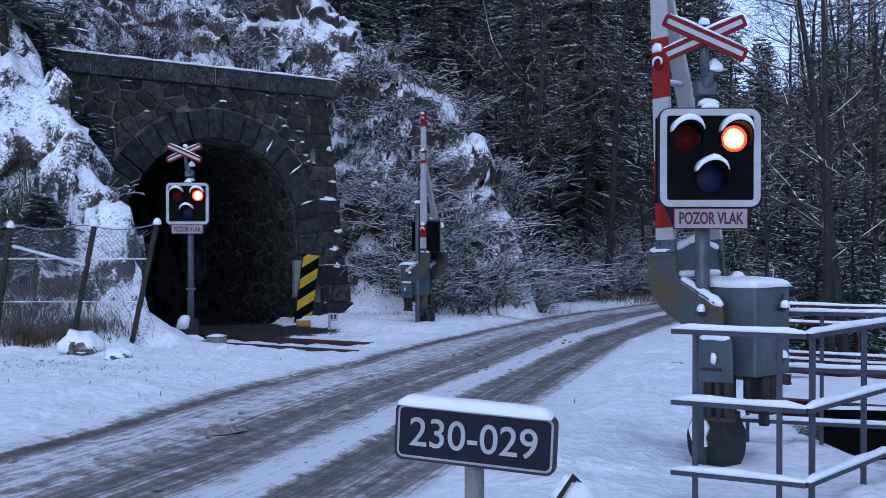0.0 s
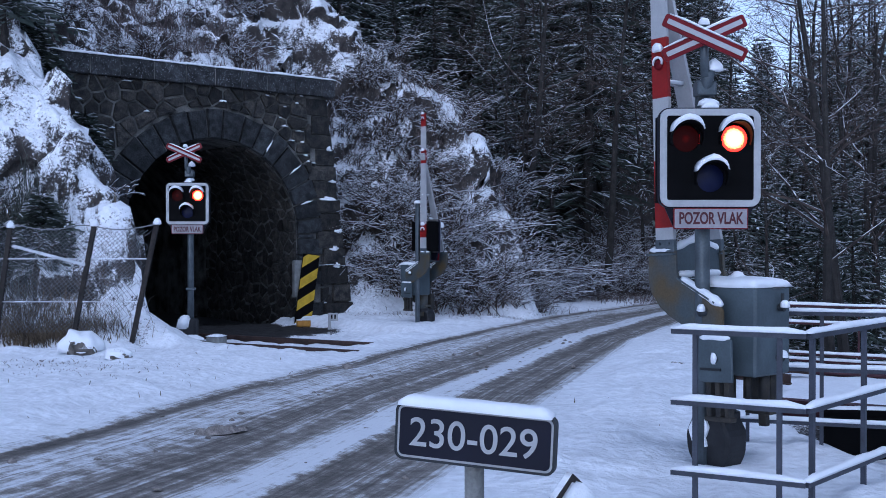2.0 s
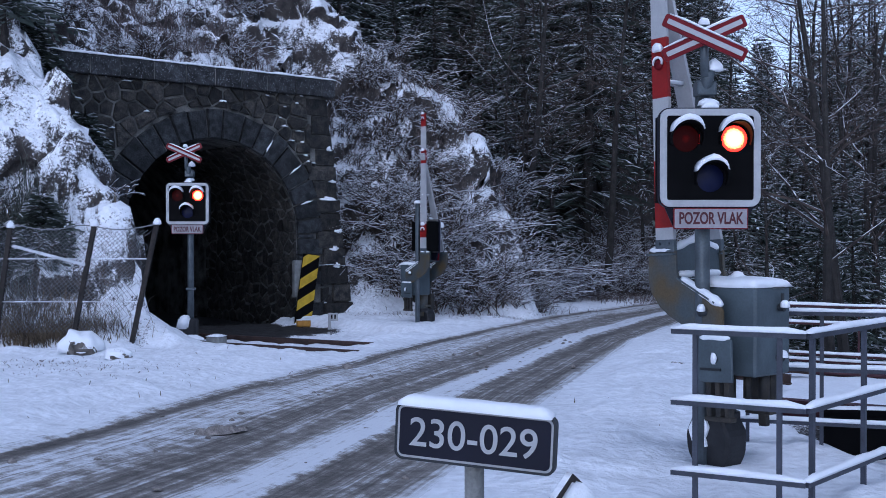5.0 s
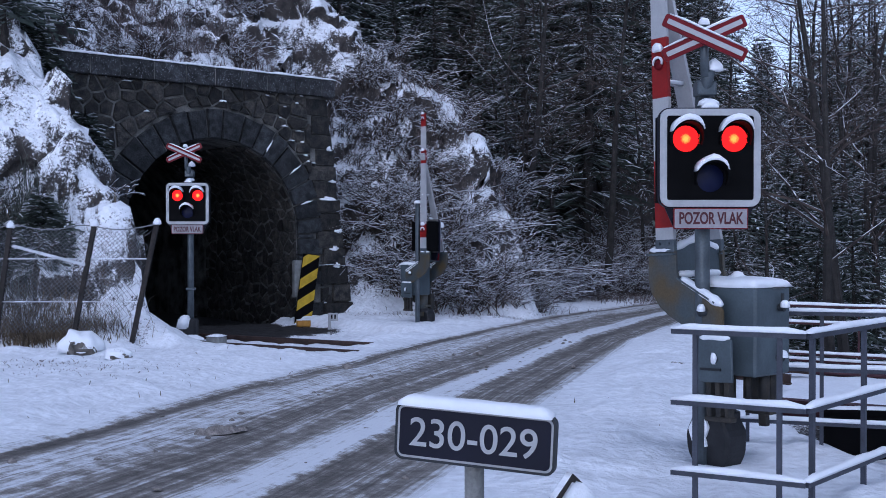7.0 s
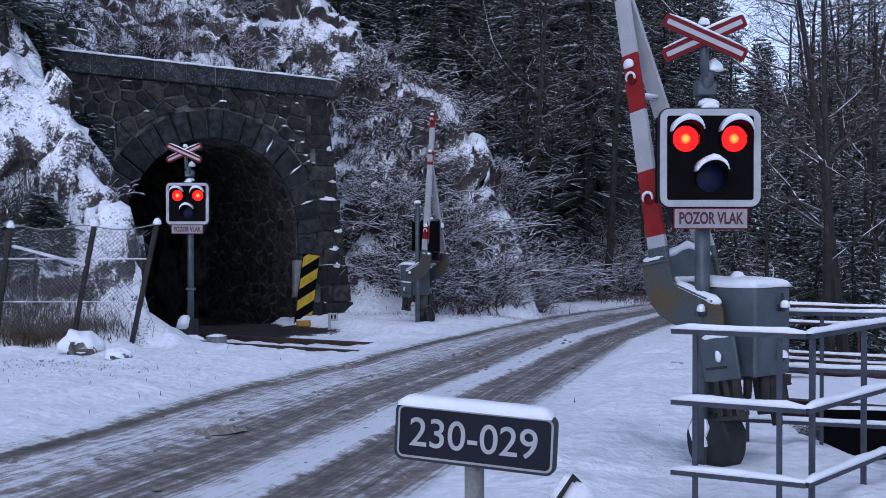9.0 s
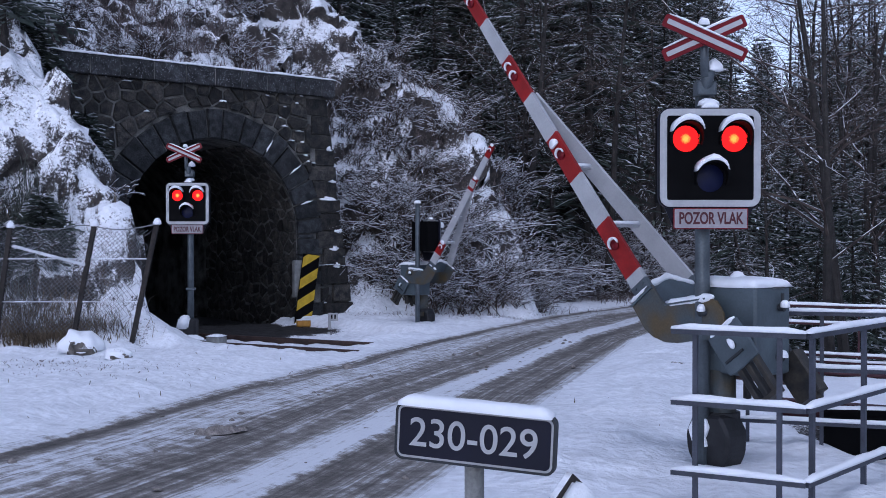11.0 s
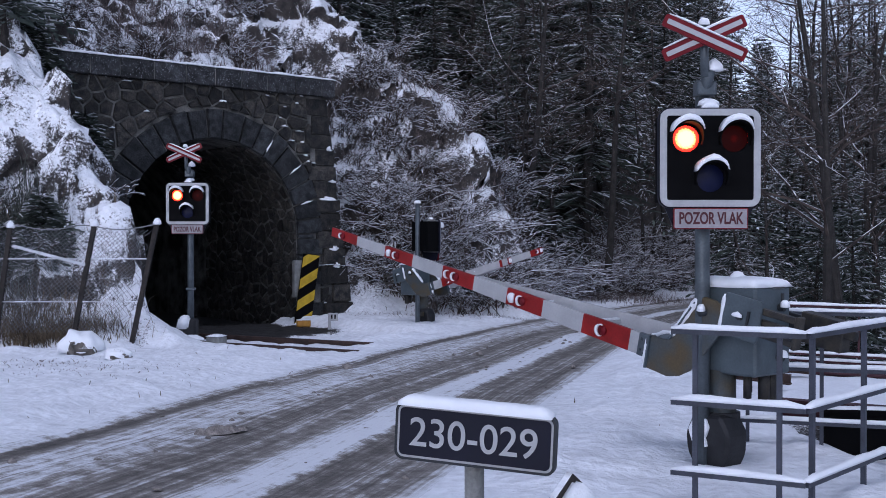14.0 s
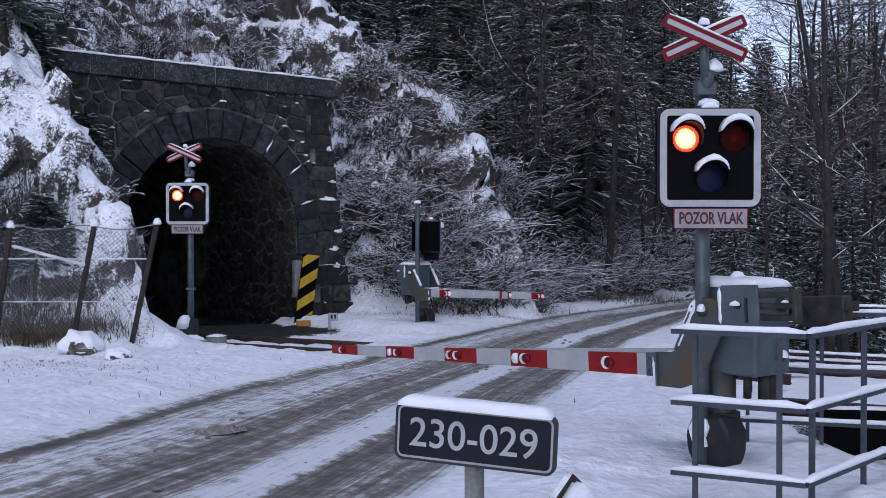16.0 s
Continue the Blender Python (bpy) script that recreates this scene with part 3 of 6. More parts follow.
# ---- flashing crossing signal ----
def lens_disc(bm, r, y, n=20, dome=0.014):
    """Domed lens that faces -y, with a uv from its centre."""
    lay = bm.loops.layers.uv.verify()
    rows = []
    for k in range(4):
        q = k / 3
        rows.append([bm.verts.new((r * q * math.cos(2 * math.pi * i / n), y - dome * (1 - q * q), r * q * math.sin(2 * math.pi * i / n))) for i in range(n if k else 1)])
    fs = []
    for i in range(n):
        j = (i + 1) % n
        fs.append(bm.faces.new((rows[0][0], rows[1][i], rows[1][j])))
        for k in (1, 2):
            fs.append(bm.faces.new((rows[k][i], rows[k + 1][i], rows[k + 1][j], rows[k][j])))
    for f in fs:
        for lp in f.loops:
            lp[lay].uv = (lp.vert.co.x / r, lp.vert.co.z / r)
    return fs, [v for g in rows for v in g]


def flasher(parent, x, z, r):
    """Three-sided turning drum added in the lamp housing to imitate blinking: a dark lens, a half-lit one and a lit
    one.
    """
    bm = bmesh.new()
    ap = 0.114
    mats = ("faint", "dim", "lit")
    for k in range(3):
        fs, vs = lens_disc(bm, r, -ap, dome=0.003)
        for f in fs:
            f.material_index = k
        back = slab(bm, [(r * 1.05 * math.cos(2 * math.pi * i / 20), r * 1.05 * math.sin(2 * math.pi * i / 20)) for i in range(20)], 0.02, pose(0, -ap + 0.012, 0))
        for f in {f for v in back for f in v.link_faces}:
            f.material_index = 3
        bmesh.ops.rotate(bm, cent=(0, 0, 0), matrix=Matrix.Rotation(radians(88 * k), 3, "Z"), verts=vs + back)
    me = bpy.data.meshes.new("flasher_drum")
    bm.to_mesh(me)
    bm.free()
    for k in (*mats, "black"):
        me.materials.append(M[k])
    ob = new("flasher_drum", me)
    ob.parent = parent
    ob.location = (x, 0.02, z)
    ob["label"] = "red flashing lamp, an added drum of dark, half-lit and lit lenses"
    ob["x"] = x
    return ob


FLASHERS = []


def visor(parent, x, z, r, y=-0.05, length=0.16):
    bm = bmesh.new()
    n = 14
    a0, a1 = -25, 205
    pr = []
    for k in range(n + 1):
        a = radians(a0 + (a1 - a0) * k / n)
        c, s = math.cos(a), math.sin(a)
        ln = length * (0.35 + 0.65 * max(0.0, s))
        pr.append([bm.verts.new((rr * c, yy, rr * s)) for rr, yy in ((r, y), (r, y - ln), (r + 0.012, y - ln), (r + 0.012, y))])
    for p, q in zip(pr, pr[1:]):
        for i in range(4):
            j = (i + 1) % 4
            bm.faces.new((p[i], p[j], q[j], q[i]))
    ob = part("visor", bm, "black", parent)
    ob.location = (x, 0, z)
    bm = bmesh.new()
    m = 10
    rows = []
    for k in range(m + 1):
        a = radians(28 + 130 * k / m)
        c, s = math.cos(a), math.sin(a)
        t = 0.045 * math.sin(math.pi * (k + 0.6) / (m + 1.2)) * (1 + 0.3 * noise.noise(Vector((k * 0.5, x * 9, z * 7))))
        ln = length * (0.35 + 0.65 * max(0.0, s)) + 0.008
        r0, r1 = r + 0.013, r + 0.013 + max(t, 0.004)
        rows.append([bm.verts.new((rr * c, yy, rr * s)) for rr, yy in ((r0, y + 0.01), (r0, y - ln), (r1 * 0.5 + r0 * 0.5, y - ln - 0.012), (r1, y - ln + 0.015), (r1, y + 0.01))])
    for p, q in zip(rows, rows[1:]):
        for i in range(5):
            j = (i + 1) % 5
            bm.faces.new((p[i], p[j], q[j], q[i]))
    bm.faces.new(rows[0][::-1])
    bm.faces.new(rows[-1])
    part("snow_cap", bm, "cap", ob, "fresh white snow", True)
    return ob


def signal_head(parent, z0, W=0.83, H=0.81, front=True):
    """Board with white border, two red flashers, blue lamp, visors and name plate, centred at height z0."""
    head = part("signal_board", (lambda b: (ring(b, rounded(W, H, 0.09), rounded(W - 0.01, H - 0.01, 0.09), 0.05), b)[1])(bmesh.new()), "navy", parent, "dark board edge")
    head.location = (0, 0, z0)
    lx, lz, r = 0.195, 0.155, 0.112
    holes = ((-lx, lz), (lx, lz), (0, -0.165))
    # face plate with three round openings
    bm = bmesh.new()
    w2, h2 = W - 0.12, H - 0.12
    outline = rounded(w2, h2, 0.02, 3)
    ov = [bm.verts.new((x, 0, z)) for x, z in outline]
    es = [bm.edges.new((ov[i], ov[(i + 1) % len(ov)])) for i in range(len(ov))]
    for hx, hz in holes:
        hv = [bm.verts.new((hx + r * math.cos(2 * math.pi * i / 24), 0, hz + r * math.sin(2 * math.pi * i / 24))) for i in range(24)]
        es += [bm.edges.new((hv[i], hv[(i + 1) % 24])) for i in range(24)]
    bmesh.ops.triangle_fill(bm, edges=es, use_beauty=True)
    for f in list(bm.faces):
        c = f.calc_center_median()
        if any((c.x - hx) ** 2 + (c.z - hz) ** 2 < (r * 0.98) ** 2 for hx, hz in holes):
            bm.faces.remove(f)
    fp = part("face_plate", bm, "black", head, "matt black face")
    fp.location = (0, -0.035, 0)
    bm = bmesh.new()
    ring(bm, rounded(W - 0.02, H - 0.02, 0.085), rounded(W - 0.13, H - 0.13, 0.02), 0.02)
    bd = part("white_border", bm, "white", head, "white reflective border")
    bd.location = (0, -0.036, 0)
    # housing behind
    bm = bmesh.new()
    for s in ((0, 0.295, 0, W - 0.10, 0.02, H - 0.1), (-W / 2 + 0.045, 0.14, 0, 0.014, 0.32, H - 0.1), (W / 2 - 0.045, 0.14, 0, 0.014, 0.32, H - 0.1), (0, 0.14, H / 2 - 0.06, W - 0.1, 0.32, 0.02), (0, 0.14, -H / 2 + 0.06, W - 0.1, 0.32, 0.02)):
        box(bm, s[:3], s[3:])
    # unseen baffle, added to keep one drum's glow out of the other's opening
    box(bm, (0, 0.13, 0.18), (0.012, 0.3, 0.3))
    part("housing", bm, "black", head, "black sheet-metal housing")
    for hx, hz in holes[:2]:
        FLASHERS.append(flasher(head, hx, hz, 0.106))
        FLASHERS[-1].location = (hx, 0.092, hz)
    bm = bmesh.new()
    lens_disc(bm, r, 0.0)
    bl = part("blue_lens", bm, "bluelens", head, "unlit dark blue lens", True)
    bl.location = (holes[2][0], -0.02, holes[2][1])
    for hx, hz in holes:
        visor(head, hx, hz, r + 0.012)
    bm = bmesh.new()
    snowbar(bm, (-0.06, 0.0, H / 2), (0.07, 0.0, H / 2), 0.09, 0.06, 3)
    part("snow_cap", bm, "cap", head, "fresh white snow", True)
    # name plate under the board
    bm = bmesh.new()
    slab(bm, rounded(0.60, 0.17, 0.012), 0.02)
    pl = part("text_plate", bm, "redsign", parent, "white plate with red border")
    pl.location = (0.0, -0.05, z0 - 0.49)
    bm = bmesh.new()
    slab(bm, rounded(0.583, 0.153, 0.008), 0.012)
    w = part("plate_face", bm, "plate", pl)
    w.location = (0, -0.007, 0)
    writing("POZOR VLAK", 0.132, 0.002, "writing", pl, pose(0, -0.0155, -0.002), xs=0.64, bold=0.0036)
    bm = bmesh.new()
    slab(bm, [(-W / 2 + 0.05, -H / 2 + 0.02), (-W / 2 + 0.13, -H / 2 - 0.16), (W / 2 - 0.13, -H / 2 - 0.16), (W / 2 - 0.05, -H / 2 + 0.02)], 0.02)
    bp = part("backing_plate", bm, "navy", head)
    bp.location = (0, 0.01, 0)
    return head


def cross(parent, z0, y=-0.05):
    for k, ang in enumerate((24, -24)):
        L = 0.72
        bm = bmesh.new()
        slab(bm, rounded(L, 0.105, 0.02), 0.022)
        arm = part("cross_arm", bm, "redsign", parent, "red border of warning cross")
        arm.matrix_basis = pose(-0.055, y - 0.024 * k, z0, 0, -ang, 0)
        bm = bmesh.new()
        slab(bm, rounded(L - 0.06, 0.040, 0.008), 0.006)
        st = part("white_stripe", bm, "white", arm)
        st.location = (0, -0.0125, 0)
        bm = bmesh.new()
        snowbar(bm, (-L * 0.46, 0, 0.058), (L * 0.46, 0, 0.058), 0.03, 0.018, k)
        part("snow_cap", bm, "cap", arm, "", True)


def crossing_signal(m, post_base=True):
    s = thing("crossing_signal", m, "level crossing signal with warning cross on steel post in snow", "crossing signal", "crossing signals")
    bm = bmesh.new()
    rod(bm, (0, 0.22, -0.05), (0, 0.22, 3.2), 0.062, seg=14)
    part("post", bm, "galv", s, "galvanised steel post", True)
    bm = bmesh.new()
    rod(bm, (0, 0.22, 3.0), (0, 0.02, 3.25), 0.05, seg=10)
    rod(bm, (-0.03, 0.02, 3.2), (-0.045, 0.02, 3.62), 0.036, seg=10)
    part("upper_tube", bm, "galv", s, "", True)
    for c, q in (((0, 0.15, 3.12), (0.16, 0.16, 0.12)), ((0, 0.2, 2.9), (0.2, 0.14, 0.06))):
        bm = bmesh.new()
        box(bm, c, q, 0.01)
        part("clamp", bm, "galv", s)
    for k, (c, q) in enumerate((((0.06, 0.06, 3.26), (0.07, 0.07, 0.09)), ((-0.045, 0.0, 3.62), (0.05, 0.05, 0.06)), ((0.02, 0.1, 2.98), (0.09, 0.07, 0.06)))):
        bm = bmesh.new()
        lump(bm, c, q, k + 2)
        part("snow_cap", bm, "cap", s, "fresh white snow", True)
    signal_head(s, 2.54)
    cross(s, 3.50)
    if post_base:
        bm = bmesh.new()
        box(bm, (0.0, 0.22, 0.15), (0.24, 0.3, 0.36), 0.03)
        part("base_box", bm, "blackbase", s, "dark cable box at foot")
        bm = bmesh.new()
        slab(bm, [(-0.2, 0.14), (0.02, 0.14), (0.06, 0.36), (-0.04, 0.42), (-0.15, 0.36)], 0.22, pose(-0.04, 0.1, 0))
        bmesh.ops.bevel(bm, geom=bm.edges[:], offset=0.03, segments=2, affect="EDGES")
        part("snow_cap", bm, "cap", s, "snow plastered on box", True)
        bm = bmesh.new()
        box(bm, (0, 0.22, 0.9), (0.16, 0.16, 0.05), 0.01)
        part("clamp", bm, "galv", s)
    return s


# ---- barrier ----
def barrier(m, cuts, red_first, label, half=0.33, merge=2.9):
    """Barrier machine on a post; local x points along the lowered arm, the pivot is 1.24 m up.
    cuts are the stripe joints along the boom."""
    r0, paint = cuts[0], "grey"
    b = thing("crossing_barrier", m, label, "barrier", "crossing barriers")
    PZ = 1.24
    bm = bmesh.new()
    box(bm, (-0.106, -0.048, PZ - 0.11), (0.527, 0.495, 0.73), 0.018)
    part("machine_box", bm, paint, b, "blue-grey painted machine box")
    bm = bmesh.new()
    snowpad(bm, -0.39, 0.18, -0.315, 0.225, PZ + 0.25, 0.075, 4)
    part("snow_cap", bm, "cap", b, "fresh white snow", True)
    bm = bmesh.new()
    lump(bm, (0.1, -0.22, PZ + 0.30), (0.075, 0.07, 0.07), 9)
    part("snow_cap", bm, "cap", b, "knob of snow", True)
    bm = bmesh.new()
    rod(bm, (0.02, 0.10, 0.25), (0.02, 0.10, PZ - 0.45), 0.115, seg=16)
    box(bm, (0.02, 0.10, 0.5), (0.34, 0.18, 0.05), 0.008)
    part("stand", bm, "rust", b, "rust-stained stand", True)
    for x, y, r, z in ((-0.2, 0.06, 0.035, 0.57), (-0.29, -0.04, 0.05, 0.56), (-0.27, -0.17, 0.05, 0.55), (-0.13, -0.06, 0.03, 0.6)):
        bm = bmesh.new()
        rod(bm, (x, y, z), (x, y, PZ - 0.45), r, seg=10)
        part("cable_pipe", bm, "weight", b, "dark rusty cable gland", True)
    for x, y, z, dx, dy in ((-0.38, -0.12, 0.08, -1, 0), (-0.38, -0.10, -0.33, -1, 0), (0.1, 0.21, 0.16, 0, 1)):
        bm = bmesh.new()
        rod(bm, (x, y, PZ + z), (x + dx * 0.05, y + dy * 0.05, PZ + z), 0.03, seg=10)
        rod(bm, (x + dx * 0.03, y + dy * 0.03, PZ + z), (x + dx * 0.03, y + dy * 0.03, PZ + z + 0.12), 0.014, seg=6)
        bo = part("lock", bm, "greydark", b, "dark lock lever")
        bm = bmesh.new()
        lump(bm, (x + dx * 0.055, y + dy * 0.055, PZ + z + 0.01), (0.042, 0.042, 0.06), x)
        part("snow_cap", bm, "cap", bo, "", True)
    # many-sided black foot
    bm = bmesh.new()
    slab(bm, [(-0.13, -0.02), (0.13, -0.02), (0.2, 0.10), (0.215, 0.24), (0.14, 0.39), (-0.12, 0.40), (-0.2, 0.27), (-0.19, 0.10)], 0.28, pose(0.02, 0.17, 0.0) @ Matrix.Diagonal((1.05, 1.0, 1.08, 1)))
    bmesh.ops.bevel(bm, geom=bm.edges[:], offset=0.025, segments=1, affect="EDGES")
    part("foot", bm, "blackbase", b, "black cast foot")
    bm = bmesh.new()
    rod(bm, (0.02, 0.1, 0.36), (0.02, 0.1, 0.44), 0.15, seg=16)
    part("foot_collar", bm, "blackbase", b, "bolted collar of the foot")
    bm = bmesh.new()
    slab(bm, [(0.0, 0.40), (-0.03, 0.33), (0.0, 0.24), (-0.01, 0.17), (0.06, 0.14), (0.12, 0.17), (0.15, 0.24), (0.17, 0.30), (0.12, 0.39), (0.06, 0.37)], 0.03, pose(0.02, 0.318, 0.0))
    part("snow_cap", bm, "cap", b, "snow stuck to foot")
    bm = bmesh.new()
    lump(bm, (0.02, 0.2, 0.38), (0.15, 0.11, 0.035), 8)
    part("snow_cap", bm, "cap", b, "snow stuck to foot", True)
    bm = bmesh.new()
    rod(bm, (0.02, half - 0.12 if half > 0 else -0.26, PZ + 0.04), (0.02, half + (0.07 if half > 0 else -0.07), PZ + 0.04), 0.032, seg=12)
    pin = part("pivot_pin", bm, "greydark", b, "", True)
    bm = bmesh.new()
    lump(bm, (0.02, half + (0.06 if half > 0 else -0.06), PZ + 0.055), (0.035, 0.035, 0.06), 3)
    part("snow_cap", bm, "cap", pin, "", True)
    arm = new("boom")
    arm.parent = b
    arm.location = (0, 0, PZ)
    arm["label"] = "red and white barrier boom with counterweights"
    h = -0.408

    def hgt(r):
        return 0.19 + (0.105 - 0.19) * (r - r0) / (5.58 - 0.81)
    for k, (ra, rb) in enumerate(zip(cuts, cuts[1:])):
        red = (k % 2 == 0) == red_first
        bm = bmesh.new()
        beam(bm, (ra, half, h), (rb, half, h), 0.035, hgt(ra), w2=0.035, h2=hgt(rb))
        part("stripe", bm, "red" if red else "white", arm, "red stripe" if red else "white stripe")
    # white far side beam that runs in to the front one
    bm = bmesh.new()
    beam(bm, (r0 - 0.1, -half, h), (merge, half - 0.05, h), 0.035, hgt(r0), h2=hgt(merge))
    part("rear_beam", bm, "white", arm, "white rear beam")
    for rr in (r0 + 0.55, r0 + 1.25):
        yb = -half + (rr - r0 + 0.1) / (merge - r0 + 0.1) * (2 * half - 0.05)
        bm = bmesh.new()
        beam(bm, (rr, yb, h), (rr, half, h), 0.03, 0.03)
        part("spacer", bm, "white", arm)
        bm = bmesh.new()
        beam(bm, (rr + 0.012, yb + 0.02, h + 0.02), (rr + 0.012, half - 0.02, h + 0.02), 0.03, 0.02)
        part("snow_cap", bm, "cap", arm, "", True)
    # plain white root of the boom
    bm = bmesh.new()
    beam(bm, (0.60, half, h), (r0, half, h), 0.034, hgt(r0))
    part("boom_root", bm, "white", arm, "white root of the boom")
    side = 1 if half > 0 else -1
    hw = abs(half)
    # cranked brackets either side of the box
    crank = [(-0.17, 0.10), (-0.06, 0.155), (0.05, 0.16), (0.13, 0.11), (0.20, -0.06), (0.32, -0.275), (0.38, -0.295), (0.56, -0.30), (0.56, -0.59), (0.30, -0.60), (0.19, -0.565), (0.08, -0.485), (0.0, -0.38), (-0.055, -0.275), (-0.17, -0.08)]
    for q in (1, -1):
        s = q * side
        bm = bmesh.new()
        slab(bm, crank, 0.035, pose(0, s * hw, 0))
        bmesh.ops.bevel(bm, geom=bm.edges[:], offset=0.006, segments=1, affect="EDGES")
        br = part("bracket", bm, "rust", arm, "cranked grey bracket with rust stain")
        bm = bmesh.new()
        beam(bm, (0.12, s * hw, 0.10), (0.325, s * hw, -0.275), 0.085, 0.014, up=(1, 0, 0.6))
        part("flange", bm, "grey", br, "stiffening flange")
        bm = bmesh.new()
        beam(bm, (0.53, s * hw, -0.30), (0.53, s * hw, -0.59), 0.09, 0.014, up=(1, 0, 0))
        part("flange", bm, "grey", br, "stiffening flange")
        bm = bmesh.new()
        a0, b0 = Vector((0.10, s * hw, 0.15)), Vector((0.325, s * hw, -0.25))
        snowroll(bm, (a0, b0), 0.036, q)
        part("snow_cap", bm, "cap", br, "roll of snow along the flange", True)
        bm = bmesh.new()
        snowroll(bm, ((0.57, s * hw, -0.31), (0.57, s * hw, -0.58)), 0.026, q)
        part("snow_cap", bm, "cap", br, "snow on the bracket end", True)
        bm = bmesh.new()
        box(bm, (0.60, s * hw, h), (0.11, 0.05, 0.2), 0.006)
        for z in (-0.05, 0.05):
            rod(bm, (0.62, s * (hw + 0.02), h + z), (0.62, s * (hw + 0.038), h + z), 0.014, seg=6)
        part("clamp_plate", bm, "galv", arm, "bolted clamp plate")
        # counterweight plate with bolt and ribbed weights
        bm = bmesh.new()
        if q > 0:
            slab(bm, [(-0.17, -0.08), (-0.52, -0.08), (-0.53, 0.0), (-0.52, 0.26), (-0.18, 0.26), (-0.16, 0.2)], 0.03, pose(0, s * (hw + 0.04), 0))
        else:
            beam(bm, (-0.15, s * hw, 0.03), (-0.55, s * hw, 0.03), 0.05, 0.15)
        bmesh.ops.bevel(bm, geom=bm.edges[:], offset=0.006, segments=1, affect="EDGES")
        cw = part("counterweight", bm, paint if q > 0 else "greydark", arm, "grey counterweight plate")
        if q > 0:
            bars = (((-0.60, s * (hw - 0.01), 0.0), (0.46, 0.07, 0.05)), ((-0.60, s * (hw - 0.01), 0.09), (0.46, 0.07, 0.05)), ((-0.60, s * (hw - 0.01), 0.18), (0.46, 0.07, 0.05)), ((-0.83, s * (hw - 0.01), 0.09), (0.04, 0.09, 0.26)))
        else:
            bars = (((-0.66, s * (hw + 0.03), 0.02), (0.40, 0.14, 0.25)), ((-0.90, s * hw, 0.06), (0.12, 0.06, 0.08)))
        for c, size in bars:
            bm = bmesh.new()
            box(bm, c, size, 0.008)
            part("weight_bar", bm, "weight", cw, "dark cast weight")
        bm = bmesh.new()
        if q > 0:
            snowroll(bm, ((-0.165, s * (hw + 0.04), -0.05), (-0.165, s * (hw + 0.04), 0.24)), 0.022, 5)
        else:
            lump(bm, (-0.66, s * (hw + 0.105), 0.03), (0.09, 0.012, 0.03), 3)
        part("snow_cap", bm, "cap", cw, "snow clinging to the weight", True)
        if q > 0:
            bm = bmesh.new()
            rod(bm, (-0.34, s * (hw + 0.05), 0.10), (-0.34, s * (hw + 0.075), 0.10), 0.03, seg=8)
            box(bm, (-0.42, s * (hw + 0.06), 0.06), (0.02, 0.02, 0.2))
            part("bolt", bm, "greydark", cw)
            bm = bmesh.new()
            lump(bm, (-0.33, s * (hw + 0.08), 0.10), (0.05, 0.03, 0.035), 2)
            part("snow_cap", bm, "cap", cw, "dab of snow", True)
    # plate that ties the two brackets, with a gabled outer edge
    bm = bmesh.new()
    pts = [(0.33, -hw + 0.02), (0.33, hw - 0.02), (0.57, hw - 0.02), (0.66, 0.0), (0.57, -hw + 0.02)]
    lo = [bm.verts.new((x, y, -0.355)) for x, y in pts]
    hi = [bm.verts.new((x, y, -0.335)) for x, y in pts]
    bm.faces.new(lo[::-1])
    bm.faces.new(hi)
    for k in range(5):
        n = (k + 1) % 5
        bm.faces.new((lo[k], lo[n], hi[n], hi[k]))
    box(bm, (0.335, 0, -0.33), (0.02, 2 * hw - 0.05, 0.05))
    cp = part("cross_plate", bm, "grey", arm, "grey gabled cross plate")
    bm = bmesh.new()
    snowroll(bm, [(x + 0.01, y, -0.345) for x, y in pts[2:]], 0.028, 3)
    part("snow_cap", bm, "cap", cp, "roll of snow on the plate edge", True)
    bm = bmesh.new()
    snowroll(bm, ((0.36, -hw + 0.04, -0.315), (0.36, hw - 0.04, -0.315)), 0.026, 4)
    part("snow_cap", bm, "cap", cp, "roll of snow on the plate edge", True)
    bm = bmesh.new()
    rod(bm, (0, -half, 0), (0, half, 0), 0.04, seg=10)
    part("axle", bm, "galv", arm, "", True)
    # crescent snow on lamps in the red stripes
    for k in range(0 if red_first else 1, len(cuts) - 1, 2):
        rc = cuts[k] + 0.55 * (cuts[k + 1] - cuts[k])
        bm = bmesh.new()
        fs = 1 if half > 0 else -1
        rod(bm, (rc, half + 0.016 * fs, h), (rc, half + 0.034 * fs, h), 0.045, seg=14)
        lamp = part("reflector", bm, "redsign", arm, "round red reflector", True)
        for j in range(1 if k in (0, 8) else 2):
            bm = bmesh.new()
            q = 0.31 * hgt(rc)
            pts = [(q * math.cos(radians(a)), q * math.sin(radians(a))) for a in range(60, 301, 20)]
            if k == 4 or j == 0:
                pts += [(q * 0.18 + q * 0.8 * math.cos(radians(a)), q * 0.85 * math.sin(radians(a))) for a in range(280, 79, -20)]
            slab(bm, pts, 0.024, pose(rc + (0.02 if j == 0 else 0.135), half + 0.040 * fs, h) @ pose(0, 0, 0, 0, 180, 0))
            part("snow_cap", bm, "cap", lamp, "snow crescent", True)
    return b, arm


